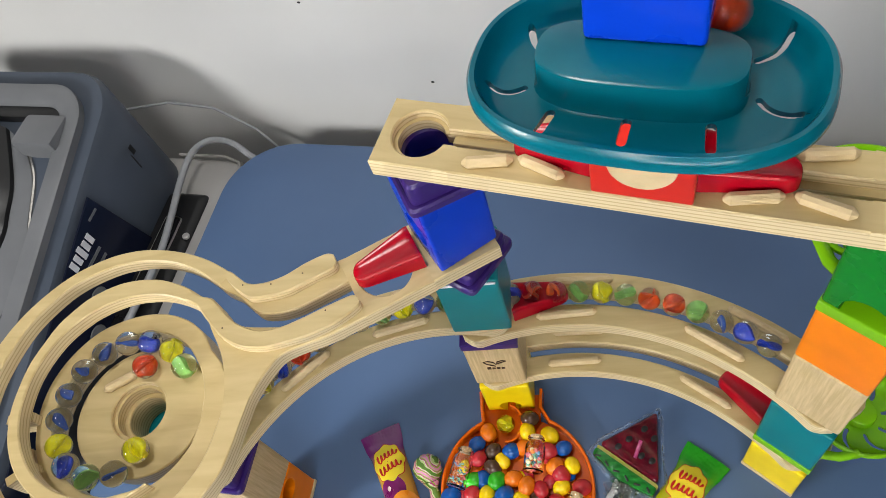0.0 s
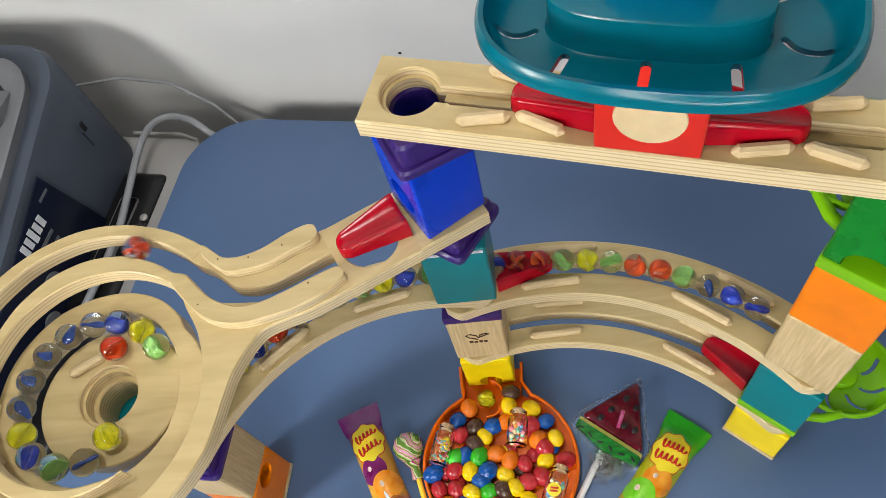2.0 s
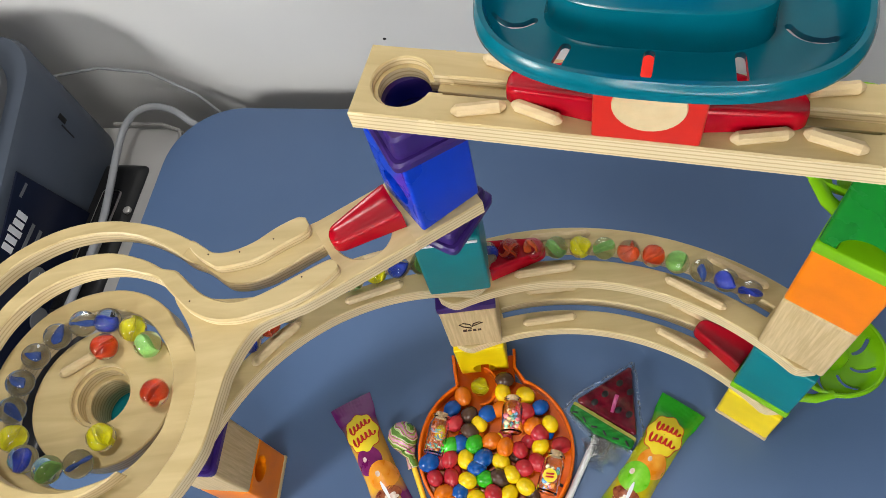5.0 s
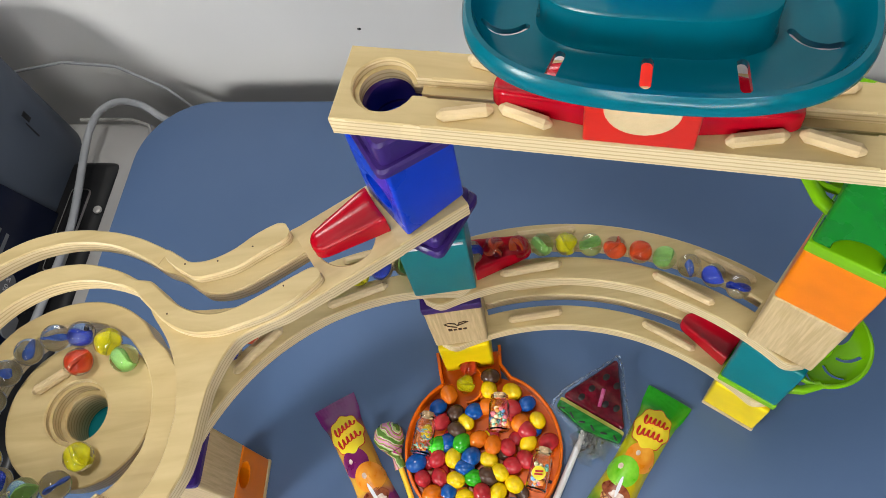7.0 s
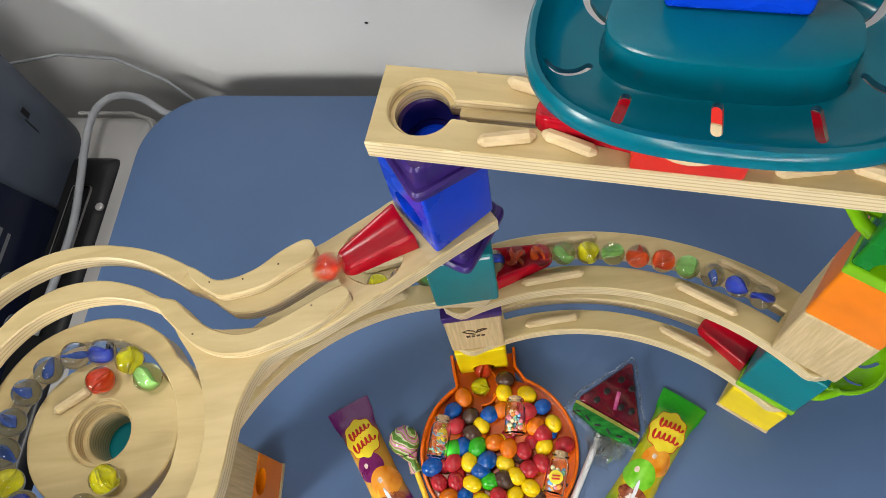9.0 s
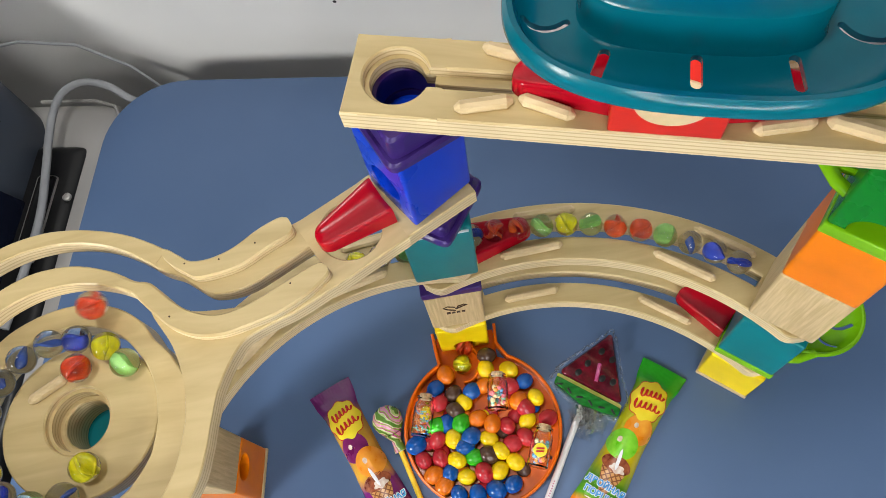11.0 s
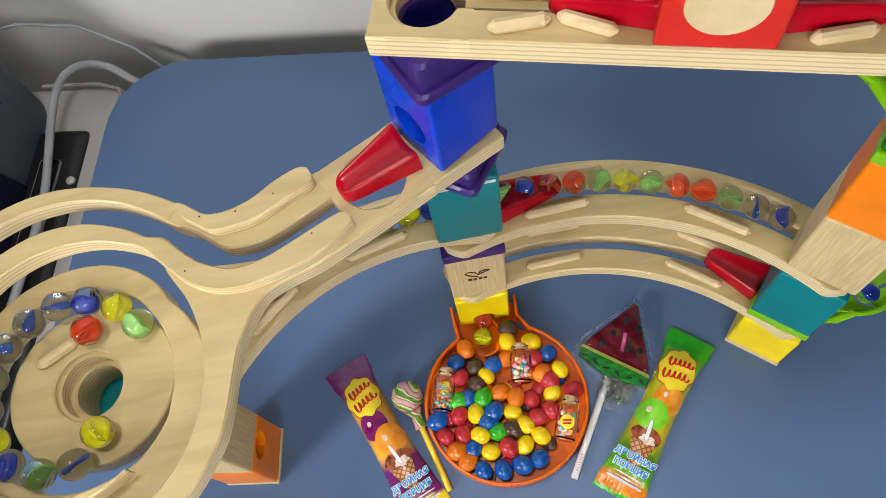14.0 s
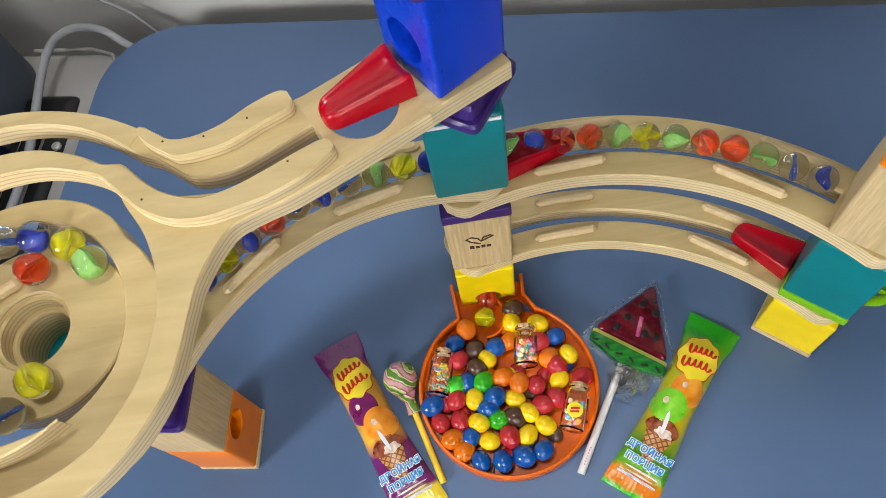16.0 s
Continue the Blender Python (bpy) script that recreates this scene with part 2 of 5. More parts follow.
def slot_tool(points, half, z0, z1, bm=None):
    """An upright prism along a bent line with round ends."""
    pts = [Vector((x, y)) for x, y in points]
    n = len(pts)
    left, right = [], []
    for i, p in enumerate(pts):
        d = (pts[min(i + 1, n - 1)] - pts[max(i - 1, 0)]).normalized()
        s = Vector((-d.y, d.x)) * half
        left.append(p + s)
        right.append(p - s)

    def cap(p, d):
        a0 = math.atan2(d.y, d.x)
        return [p + Vector((math.cos(a0 + radians(a)), math.sin(a0 + radians(a)))) * half for a in (-60, -30, 0, 30, 60)]
    ring = right + cap(pts[-1], pts[-1] - pts[-2]) + left[::-1] + cap(pts[0], pts[0] - pts[1])
    return loft([[(p.x, p.y, z) for p in ring] for z in (z0, z1)], bm=bm)


def bent(a, b, c, n=8):
    """Points of a smooth bend through three places."""
    mid = [2 * b[i] - (a[i] + c[i]) / 2 for i in (0, 1)]
    return [tuple(a[i] * (1 - t) ** 2 + 2 * mid[i] * t * (1 - t) + c[i] * t * t for i in (0, 1)) for t in [k / n for k in range(n + 1)]]


def lerp_table(table, x):
    if x <= table[0][0]:
        return table[0][1]
    for (a, u), (b, v) in zip(table, table[1:]):
        if x <= b:
            w = (x - a) / (b - a)
            w = w * w * (3 - 2 * w) * 0.5 + w * 0.5
            return u + (v - u) * w
    return table[-1][1]


# ---- the room ----
TURN = -11.0          # the table and the wall stand at this angle
ROOM = pose(0, 0, 0, 0, 0, TURN)


def build_room():
    back, left, r = 0.5886, -0.4438, 0.08
    right, front = 0.75, -0.35
    outline = []
    for cx, cy, a0 in ((right - r, back - r, 0), (left + r, back - r, 90), (left + r, front + r, 180), (right - r, front + r, 270)):
        for k in range(13):
            a = radians(a0 + 90 * k / 12)
            outline.append((cx + r * math.cos(a), cy + r * math.sin(a)))
    mid = Vector(((left + right) / 2, (back + front) / 2))

    def ring(inset, z):
        out = []
        for p in outline:
            q = Vector(p) - mid
            out.append((p[0] - inset * math.copysign(1, q.x), p[1] - inset * math.copysign(1, q.y), z))
        return out
    table = thing("table", ROOM, "blue laminate table with rounded corners against a white wall", "table")
    part("tabletop", loft([ring(0.004, -0.022), ring(0, -0.018), ring(0, -0.003), ring(0.0008, -0.001), ring(0.003, 0)]), TABLE, table)
    for x in (left + 0.1, right - 0.1):
        for y in (front + 0.1, back - 0.1):
            part("leg", lathe([(0.018, -0.75), (0.022, -0.74), (0.022, -0.022)], 16, at=(x, y, 0)), SILVER, table)
    w = back + 0.045
    solid("wall_north", box(6.2, 0.1, -0.75, 1.75, 0, at=(0, w + 0.05)), WALL, ROOM, "white painted wall behind the table", "wall", kind="structure")
    solid("wall_south", box(6.2, 0.1, -0.75, 1.75, 0, at=(0, -3.05)), PLAIN, ROOM, "plain grey wall", "wall", kind="structure")
    solid("wall_west", box(0.1, 6.2, -0.75, 1.75, 0, at=(-3.05, -1.2)), PLAIN, ROOM, "plain grey wall", "wall", kind="structure")
    solid("wall_east", box(0.1, 6.2, -0.75, 1.75, 0, at=(3.05, -1.2)), PLAIN, ROOM, "plain grey wall", "wall", kind="structure")
    solid("floor", box(6.2, 6.2, -0.85, -0.75, 0, at=(0, -1.2)), FLOOR, ROOM, "plain grey floor", "floor", kind="structure")
    solid("ceiling", box(6.2, 6.2, 1.75, 1.85, 0, at=(0, -1.2)), PLAIN, ROOM, "plain grey ceiling", "ceiling", kind="structure")
    solid("wall_mark", ball(0.0022, 1, 0.4, 0.8, 10, 6), BLACK, ROOM @ pose(-0.193, w, 0.06), "tiny dark mark on the white wall", "mark")
    solid("wall_mark", ball(0.0016, 1.3, 0.4, 0.8, 10, 6), BLACK, ROOM @ pose(-0.312, w, 0.173), "tiny dark speck high on the white wall", "mark")


build_room()


def ring_lamp():
    """A ring light behind the camera; its circle shows in every marble."""
    m, n, l, b = shader("ring_glow", (0.9, 0.9, 0.9), 0.5)
    b.inputs["Emission Color"].default_value = (1.0, 0.985, 0.95, 1)
    b.inputs["Emission Strength"].default_value = 22.0
    ob = thing("ring_lamp", look((0.05, -0.50, 0.575), (0.05, 0.30, 0.14)), "white ring light facing the table", "lamp")
    ring = [(0.262 * math.cos(radians(a)), 0.262 * math.sin(radians(a)), 0) for a in range(26, 336, 6)]
    part("glowing_ring", tube(ring, 0.031, 12), m, ob, "glowing white ring")
    part("back_ring", tube([(x, y, 0.037) for x, y, z in ring], 0.033, 10), BLACK, ob, "black housing")
    foot = ob.matrix_world.inverted() @ Vector((0.05, -0.66, -0.748))
    part("pole", tube([(0, -0.262, 0.04), (0, -0.29, 0.09), foot], 0.01, 10), BLACK, ob, "black stand")


ring_lamp()

# ---- the marble run ----
TOWER = Vector((0.004, 0.321))       # middle tower
TOWER_R = Vector((0.2195, 0.249))    # far end of the long rails
TOWER_C = Vector((-0.1985, 0.224))   # under the spiral
SPIRAL = Vector((-0.2065, 0.2265))
B = 0.042                           # side of a block
LOW, MID, LEFT_TOP, RAMP, HIGH = 0.067, 0.155, 0.167, 0.264, 0.359   # upper faces of the rails
RAIL = 0.011


def block(m, z0, z1, material, label, name="block", base=False, hole=None, edge=None, side=B):
    """A square wooden block; its faces carry paint, its lower edge may show bare wood."""
    ob = thing(name, m, label, "toy block", "marble run blocks")
    if base:
        part("base", box(B + 0.001, B + 0.001, z0, z0 + 0.005, 0.0012), BEECH, ob, "bare wooden base")
        z0 += 0.005
    body = part("body", box(side, side, z0, z1, 0.0024, seg=4), material, ob)
    if hole:
        cut(body, bore(side, hole))
    if edge:
        part("chipped_edge", box(B - 0.004, 0.0012, z1 - 0.0040, z1 - 0.0018, 0.0003, at=(0, -B / 2 - 0.0001)), edge, ob, "pale worn edge")
    return ob


def bore(side, hole):
    """A round bore into the front of a block: hole = (height, radius)."""
    h, r = hole
    return loft([[(r * math.cos(2 * math.pi * k / 40), y, h + r * math.sin(2 * math.pi * k / 40)) for k in range(40)] for y in (-side, -side / 2 + 0.028)])


def cap_plate(m, z0, z1, material, label, name="connector_plate", side=None):
    ob = thing(name, m, label, "connector", "coloured connectors")
    w = side or B + 0.0012

    def rounded(h):
        return lambda a: h / (abs(math.cos(a)) ** 11 + abs(math.sin(a)) ** 11) ** (1 / 11)
    if z1 - z0 > 0.012:
        part("flange", drilled(rounded(w / 2 + 0.0008), 0.0128, z0, z0 + 0.0055, 96, c=0.0016), material, ob)
        part("plate", drilled(rounded(w / 2 - 0.0024), 0.0128, z0 + 0.0054, z1, 96, c=0.0018), material, ob)
    else:
        part("plate", box(w, w, z0, z1, 0.0012, seg=3), material, ob)
    return ob


def dowel(parent, x, y, ang, z, length=0.03, r=0.0031):
    """A pencil-ended guide peg lying on a rail."""
    d = Vector((math.cos(ang), math.sin(ang), 0))
    p = Vector((x, y, z + r * 0.7))
    pts = [p - d * length / 2, p - d * (length / 2 - 0.0006), p - d * (length / 2 - 0.0028), p + d * (length / 2 - 0.0028), p + d * (length / 2 - 0.0006), p + d * length / 2]
    part("guide_peg", tube(pts, [r * 0.3, r * 0.5, r, r, r * 0.5, r * 0.3], 9), BEECH, parent, "pale wooden guide peg", smooth=32)


def arc_rail(name, centre, radius, a0, a1, z1, label, pegs, ends=(0.022, 0.022), slot=0.0046, half=0.0215, thick=RAIL):
    """A curved plywood rail with a slot along its middle and rounded ends."""
    ob = thing(name, pose(0, 0, 0), label, "rail", "wooden rails")
    z0 = z1 - thick
    n = 40
    bm = bmesh.new()

    def at(a, r):
        return (centre[0] + r * math.cos(a), centre[1] + r * math.sin(a), 0)
    e0, e1 = ends[0] / radius, ends[1] / radius
    s = 1 if a1 > a0 else -1
    inner0, inner1 = a0 + s * e0 * 1.05, a1 - s * e1 * 1.05
    for r0, r1 in ((radius + slot, radius + half), (radius - half, radius - slot)):
        ribbon([(at(inner0 + (inner1 - inner0) * k / n, r0), at(inner0 + (inner1 - inner0) * k / n, r1), z0, z1) for k in range(n + 1)], bm=bm)
    for mid, start, e, out in ((a0, inner0, e0, -s), (a1, inner1, e1, s)):
        st = []
        for k in range(13):
            w = k / 12
            a = start + (mid + out * e - start) * w
            far = max(0.0, (w - 0.72) / 0.28)
            h = half - 0.010 * far ** 2.2
            st.append((at(a, radius - h), at(a, radius + h), z0, z1))
        ribbon(st, bm=bm)
    part("board", bm, PLY, ob)
    for frac, side, turn in pegs:
        a = a0 + (a1 - a0) * frac
        r = radius + side * 0.0135
        dowel(ob, *at(a, r)[:2], a + math.pi / 2 + radians(turn), z1, 0.043)
    return ob


RIGHT_ARC = ((0.057, 0.1221), 0.2058)
LEFT_ARC = ((-0.0233, 0.1378), 0.1855)


def angle_on(arc, p):
    return math.atan2(p[1] - arc[0][1], p[0] - arc[0][0])


def wedge(m, label="glossy red plastic marble ramp against a block"):
    """A ramp that leads marbles out of a block: wide and high at the block, a hollow top and a low round nose."""
    ob = thing("marble_ramp", m, label, "ramp", "red ramps")
    rings = []
    n = 28
    for k in range(n + 1):
        w = 1 - (1 - k / n) ** 1.35
        half = 0.0126 - 0.0066 * w
        h = 0.0138 - 0.0050 * w
        if w > 0.86:
            q = math.sqrt(max(0.0, 1 - ((w - 0.86) / 0.14) ** 2))
            half *= 0.25 + 0.75 * q
            h *= 0.55 + 0.45 * q
        h *= 1 - 0.05 * max(0.0, 1 - w / 0.05)
        hollow = 0.0036 * (1 - w) ** 0.8 + 0.0006
        side = [(half + 0.0011, 0.0004), (half + 0.0004, h - 0.0024), (half - 0.0001, h - 0.0010), (half - 0.0010, h - 0.0002), (half - 0.0019, h - 0.0001), (half * 0.62, h - hollow * 0.45), (half * 0.3, h - hollow * 0.86)]
        rings.append([(0.042 * w, -y, z) for y, z in side] + [(0.042 * w, 0, h - hollow)] + [(0.042 * w, y, z) for y, z in reversed(side)])
    part("tongue", loft(rings), RED, ob, smooth=55)
    return ob


def build_run():
    mid = pose(TOWER.x, TOWER.y, 0, 0, 0, 0)
    right = pose(TOWER_R.x, TOWER_R.y, 0, 0, 0, -41)
    ramp = pose(TOWER.x, TOWER.y, 0, 0, 0, 26.8)
    top = pose(TOWER.x, TOWER.y, 0, 0, 0, -17.1)
    spi = pose(TOWER_C.x, TOWER_C.y, 0, 0, 0, -8)
    # middle tower
    block(mid, 0.0, 0.056, YELLOW, "yellow wooden block with a marble exit above the candy dish", hole=(0.011, 0.0095))
    hape = block(mid, LOW, 0.135, BEECH_GRAIN, "natural wooden block with a printed heart mark")
    heart_print(hape)
    cap_plate(mid, 0.135, 0.144, PURPLE, "thin purple plastic connector under a rail")
    block(mid, LEFT_TOP, 0.2385, TEAL, "teal painted wooden block with a worn upper edge", edge=WHITE)
    cap_plate(pose(TOWER.x, TOWER.y, 0, 0, 0, 55), 0.2385, 0.253, PURPLE, "purple plastic connector turned askew on the teal block", side=0.0455)
    block(pose(0.0012, 0.3212, 0, 0, 0, 33.0 - 90), RAMP, 0.3265, BLUE, "glossy blue wooden block with a marble exit", hole=(RAMP + 0.024, 0.0115), side=0.0402)
    cap_plate(pose(TOWER.x, TOWER.y, 0, 0, 0, 24), 0.3265, 0.3475, PURPLE, "dark purple plastic connector under the top rail", side=0.0455)
    # right tower
    block(right, 0.0, 0.056, YELLOW, "yellow wooden block on a bare wooden base", base=True)
    cap_plate(right, LOW, 0.0745, LIME, "lime green plastic plate under the teal block")
    block(right, 0.0745, 0.144, TEAL, "teal painted wooden block")
    block(right, MID, 0.2215, BEECH_GRAIN, "natural wooden block with open grain")
    block(right, 0.2215, 0.279, ORANGE, "orange painted wooden block")
    cap_plate(right, 0.279, 0.288, LIME, "lime green plastic plate on the orange block")
    block(right, 0.288, 0.3475, GREEN, "green painted wooden block with a marble exit", hole=(0.2925, 0.0125))
    # tower under the spiral
    block(spi @ pose(0, 0, 0, 0, 0, 90), 0.0, 0.064, ORANGE, "orange wooden block with a marble exit on a bare base", base=True, hole=(0.052, 0.0105))
    block(spi, 0.064, 0.128, BEECH_GRAIN, "natural wooden block under a purple connector")
    cap_plate(spi, 0.128, 0.156, PURPLE, "purple plastic connector under the spiral")
    block(pose(SPIRAL.x, SPIRAL.y, 0, 0, 0, -8), LEFT_TOP, 0.2003, TEAL, "teal block under the spiral seen through its hole")
    # rails
    a0, a1 = angle_on(RIGHT_ARC, TOWER), angle_on(RIGHT_ARC, TOWER_R)
    arc_rail("curved_rail", *RIGHT_ARC, a0, a1, MID, "curved birch plywood rail holding a queue of marbles", [(0.25, -1, 4), (0.705, -1, -6), (0.3, 1, 3), (0.78, 1, -3)])
    arc_rail("curved_rail", *RIGHT_ARC, a0, a1, LOW, "curved birch plywood rail close above the table", [(0.27, 1, 2), (0.255, -1, 4), (0.72, 1, -4), (0.715, -1, -6)])
    b0, b1 = angle_on(LEFT_ARC, TOWER), angle_on(LEFT_ARC, TOWER_C)
    arc_rail("curved_rail", *LEFT_ARC, b0, b1, LEFT_TOP, "curved birch plywood rail leading out from under the spiral", [(0.27, -1, 2), (0.62, -1, 4), (0.2, 1, 0)], half=0.0198)
    top_rail(top)
    spiral(ramp)
    # red ramps
    def on_arc(arc, p, ahead, z, flip):
        a = angle_on(arc, p) + ahead / arc[1]
        return pose(arc[0][0] + arc[1] * math.cos(a), arc[0][1] + arc[1] * math.sin(a), z, 0, 0, math.degrees(a) + 90 * flip)
    wedge(on_arc(RIGHT_ARC, TOWER, -0.02, MID, -1))
    wedge(on_arc(RIGHT_ARC, TOWER_R, 0.022, LOW, 1))
    wedge(pose(-0.0205, 0.3108, RAMP, 0, 0, 180 + 26))
    lime_bowl((0.2648, 0.2605), 0.0318, 0.0685, TOWER_R)
    lime_bowl((0.2175, 0.2905), 0.0315, 0.295, TOWER_R)


def heart_print(block_ob):
    """A small printed mark: an open heart and a row of bars."""
    bm = bmesh.new()
    y = -B / 2 - 0.0002
    pts = [(0, -0.004), (-0.0052, -0.0005), (-0.0072, 0.0028), (-0.0045, 0.0046), (-0.0008, 0.0022), (0.0005, -0.0012), (0.002, 0.003), (0.0055, 0.0046), (0.0075, 0.0036), (0.004, 0.0012), (0.0005, -0.0012)]
    tube([(x * 1.2, y, 0.108 + z * 1.2) for x, z in pts], 0.00055, 6, bm)
    for k, (w, h) in enumerate(((0.003, 0.0036), (0.0026, 0.0026), (0.0026, 0.0031), (0.0026, 0.0026))):
        box(w, 0.0005, 0.0975, 0.0975 + h, 0, bm, at=(-0.0056 + k * 0.0037, y))
    part("printed_mark", bm, BROWN_INK, block_ob, "brown printed heart and bars")


def top_rail(m):
    ob = thing("top_rail", m, "straight birch plywood rail across the towers", "rail", "wooden rails")
    z1, z0, h = HIGH, HIGH - 0.0115, 0.0215
    span = 0.226
    bm = bmesh.new()
    for x in (0.0, span):
        drilled(square(h), 0.0128, z0, z1, 64, bm, at=(x - 0.0015 * (x == 0), 0), step=0.0022, depth=0.005, sharp=(0.0,) if x == 0 else (math.pi,), notch=0.0 if x == 0 else math.pi)
    xa, xb = h - 0.0015, span - h
    for y0, y1 in ((-h, -0.0052), (0.0052, h)):
        ribbon([((xa, y1, 0), (xa, y0, 0), z0, z1), ((xb, y1, 0), (xb, y0, 0), z0, z1)], bm=bm)
    part("board", bm, PLY, ob)
    part("groove_lip", box(span - 0.03, 0.0046, z0 + 0.001, z0 + 0.0055, 0.0005, at=(span / 2, 0.0030)), PLY, ob)
    for x, y, a in ((0.039, -0.0135, 14), (0.0655, -0.0125, -17), (0.159, -0.0135, 14), (0.187, -0.0125, -15), (0.047, 0.0135, -14), (0.165, 0.0135, 10), (0.186, 0.0145, 12)):
        dowel(ob, x, y, radians(a), z1, 0.025)
    x = span / 2
    drum = thing("block", m @ pose(x, 0, 0), "scarlet wooden block with a pale round end under the bowl", "toy block", "marble run blocks")
    part("body", box(B + 0.003, B, HIGH, 0.431, 0.0014, seg=3), SCARLET, drum)
    rings = []
    for k in range(3):
        rings.append([((0.0152 - 0.0006 * (k == 2)) * math.cos(2 * math.pi * i / 32), -B / 2 + 0.0012 - 0.0009 * k, 0.3818 + (0.0152 - 0.0006 * (k == 2)) * math.sin(2 * math.pi * i / 32)) for i in range(32)])
    part("round_inlay", loft(rings), BEECH, drum, "pale wooden round inlay")
    wedge(m @ pose(x - 0.0215, 0, HIGH, 0, 0, 180))
    wedge(m @ pose(x + 0.0215, 0, HIGH, 0, 0, 0))
    bowl(m @ pose(x, 0, 0))
    block(m @ pose(x - 0.0012, 0.0015, 0), 0.4493, 0.512, BLUE, "blue wooden block standing in the bowl")


def super_ring(a, b, z, p=3.2, n=72):
    out = []
    for i in range(n):
        t = 2 * math.pi * i / n
        c, s = math.cos(t), math.sin(t)
        k = 1 / ((abs(c) / a) ** p + (abs(s) / b) ** p) ** (1 / p)
        out.append((k * c, k * s, z))
    return out


def bowl(m):
    """An oval bowl with real slits, and the island that carries a block."""
    ob = thing("marble_bowl", m @ pose(0, -0.0245, 0), "glossy teal plastic marble bowl with slits and a raised island", "bowl")
    a, b, n = 0.0622, 0.0427, 144
    zf, zr = 0.4345, 0.4475
    # shared steps of (inset, inner height, outer height) from rim to floor
    steps = [(0.0, zr - 0.0042, zr - 0.0062), (0.0004, zr - 0.0018, zr - 0.0085), (0.0018, zr, zr - 0.0100), (0.0037, zr - 0.0003, zr - 0.0110), (0.0046, zr - 0.0030, zr - 0.0118), (0.0064, zr - 0.0078, zr - 0.0130), (0.0095, zr - 0.0112, zr - 0.0145), (0.0132, zf + 0.0006, zf - 0.0016), (0.0160, zf + 0.0004, zf - 0.002), (0.0185, zf + 0.0003, zf - 0.0022), (0.0237, zf, zf - 0.0024), (0.0262, zf, zf - 0.0024)]

    def oval_ring(q, z):
        w = q / 0.0262
        ra, rb, e = a + (0.0385 - a) * w, b + (0.0165 - b) * w, 2 / (2.6 + 0.4 * w)
        far = 2 / (2.2 + 0.6 * w)
        out = []
        for i in range(n):
            c, s = math.cos(2 * math.pi * i / n), math.sin(2 * math.pi * i / n)
            out.append((math.copysign(ra * abs(c) ** (e if s < 0 else far), c), math.copysign(rb * abs(s) ** (e if s < 0 else far), s), z))
        return out
    ins = [oval_ring(q, zi) for q, zi, zo in steps]
    outs = [oval_ring(q + 0.0016 * (k > 0), zo) for k, (q, zi, zo) in enumerate(steps)]
    rings = list(reversed(ins)) + outs
    shell = part("shell", loft(rings), BOWL_TEAL, ob)
    tool = bmesh.new()
    for line, half in (([(-0.0022, -0.0180), (-0.0022, -0.0272)], 0.0018), ([(-0.0293, -0.0178), (-0.0313, -0.0265)], 0.0018), ([(0.0256, -0.0160), (0.0268, -0.0260)], 0.0018),
                       (bent((-0.0545, -0.0095), (-0.0475, -0.0102), (-0.0418, -0.0068)), 0.0013), (bent((0.0392, -0.0022), (0.0447, -0.0070), (0.0525, -0.0077)), 0.0013),
                       (bent((0.0365, 0.0160), (0.0422, 0.0199), (0.0463, 0.0262)), 0.0014), (bent((-0.0392, 0.0117), (-0.0437, 0.0160), (-0.0462, 0.0212)), 0.0014)):
        slot_tool(line, half, 0.420, 0.4445, tool)
    cut(shell, tool)
    isl = [super_ring(ia, ib, z, 3.0) for ia, ib, z in ((0.0378, 0.0176, zf - 0.0005), (0.0370, 0.0167, zf + 0.0012), (0.0367, 0.0162, zf + 0.004), (0.0365, 0.016, zf + 0.0125), (0.0361, 0.0156, zf + 0.0142), (0.0350, 0.0145, zf + 0.0148))]
    part("island", loft(isl), BOWL_TEAL, ob, "", pose(-0.0018, 0.0012, 0))
    return ob


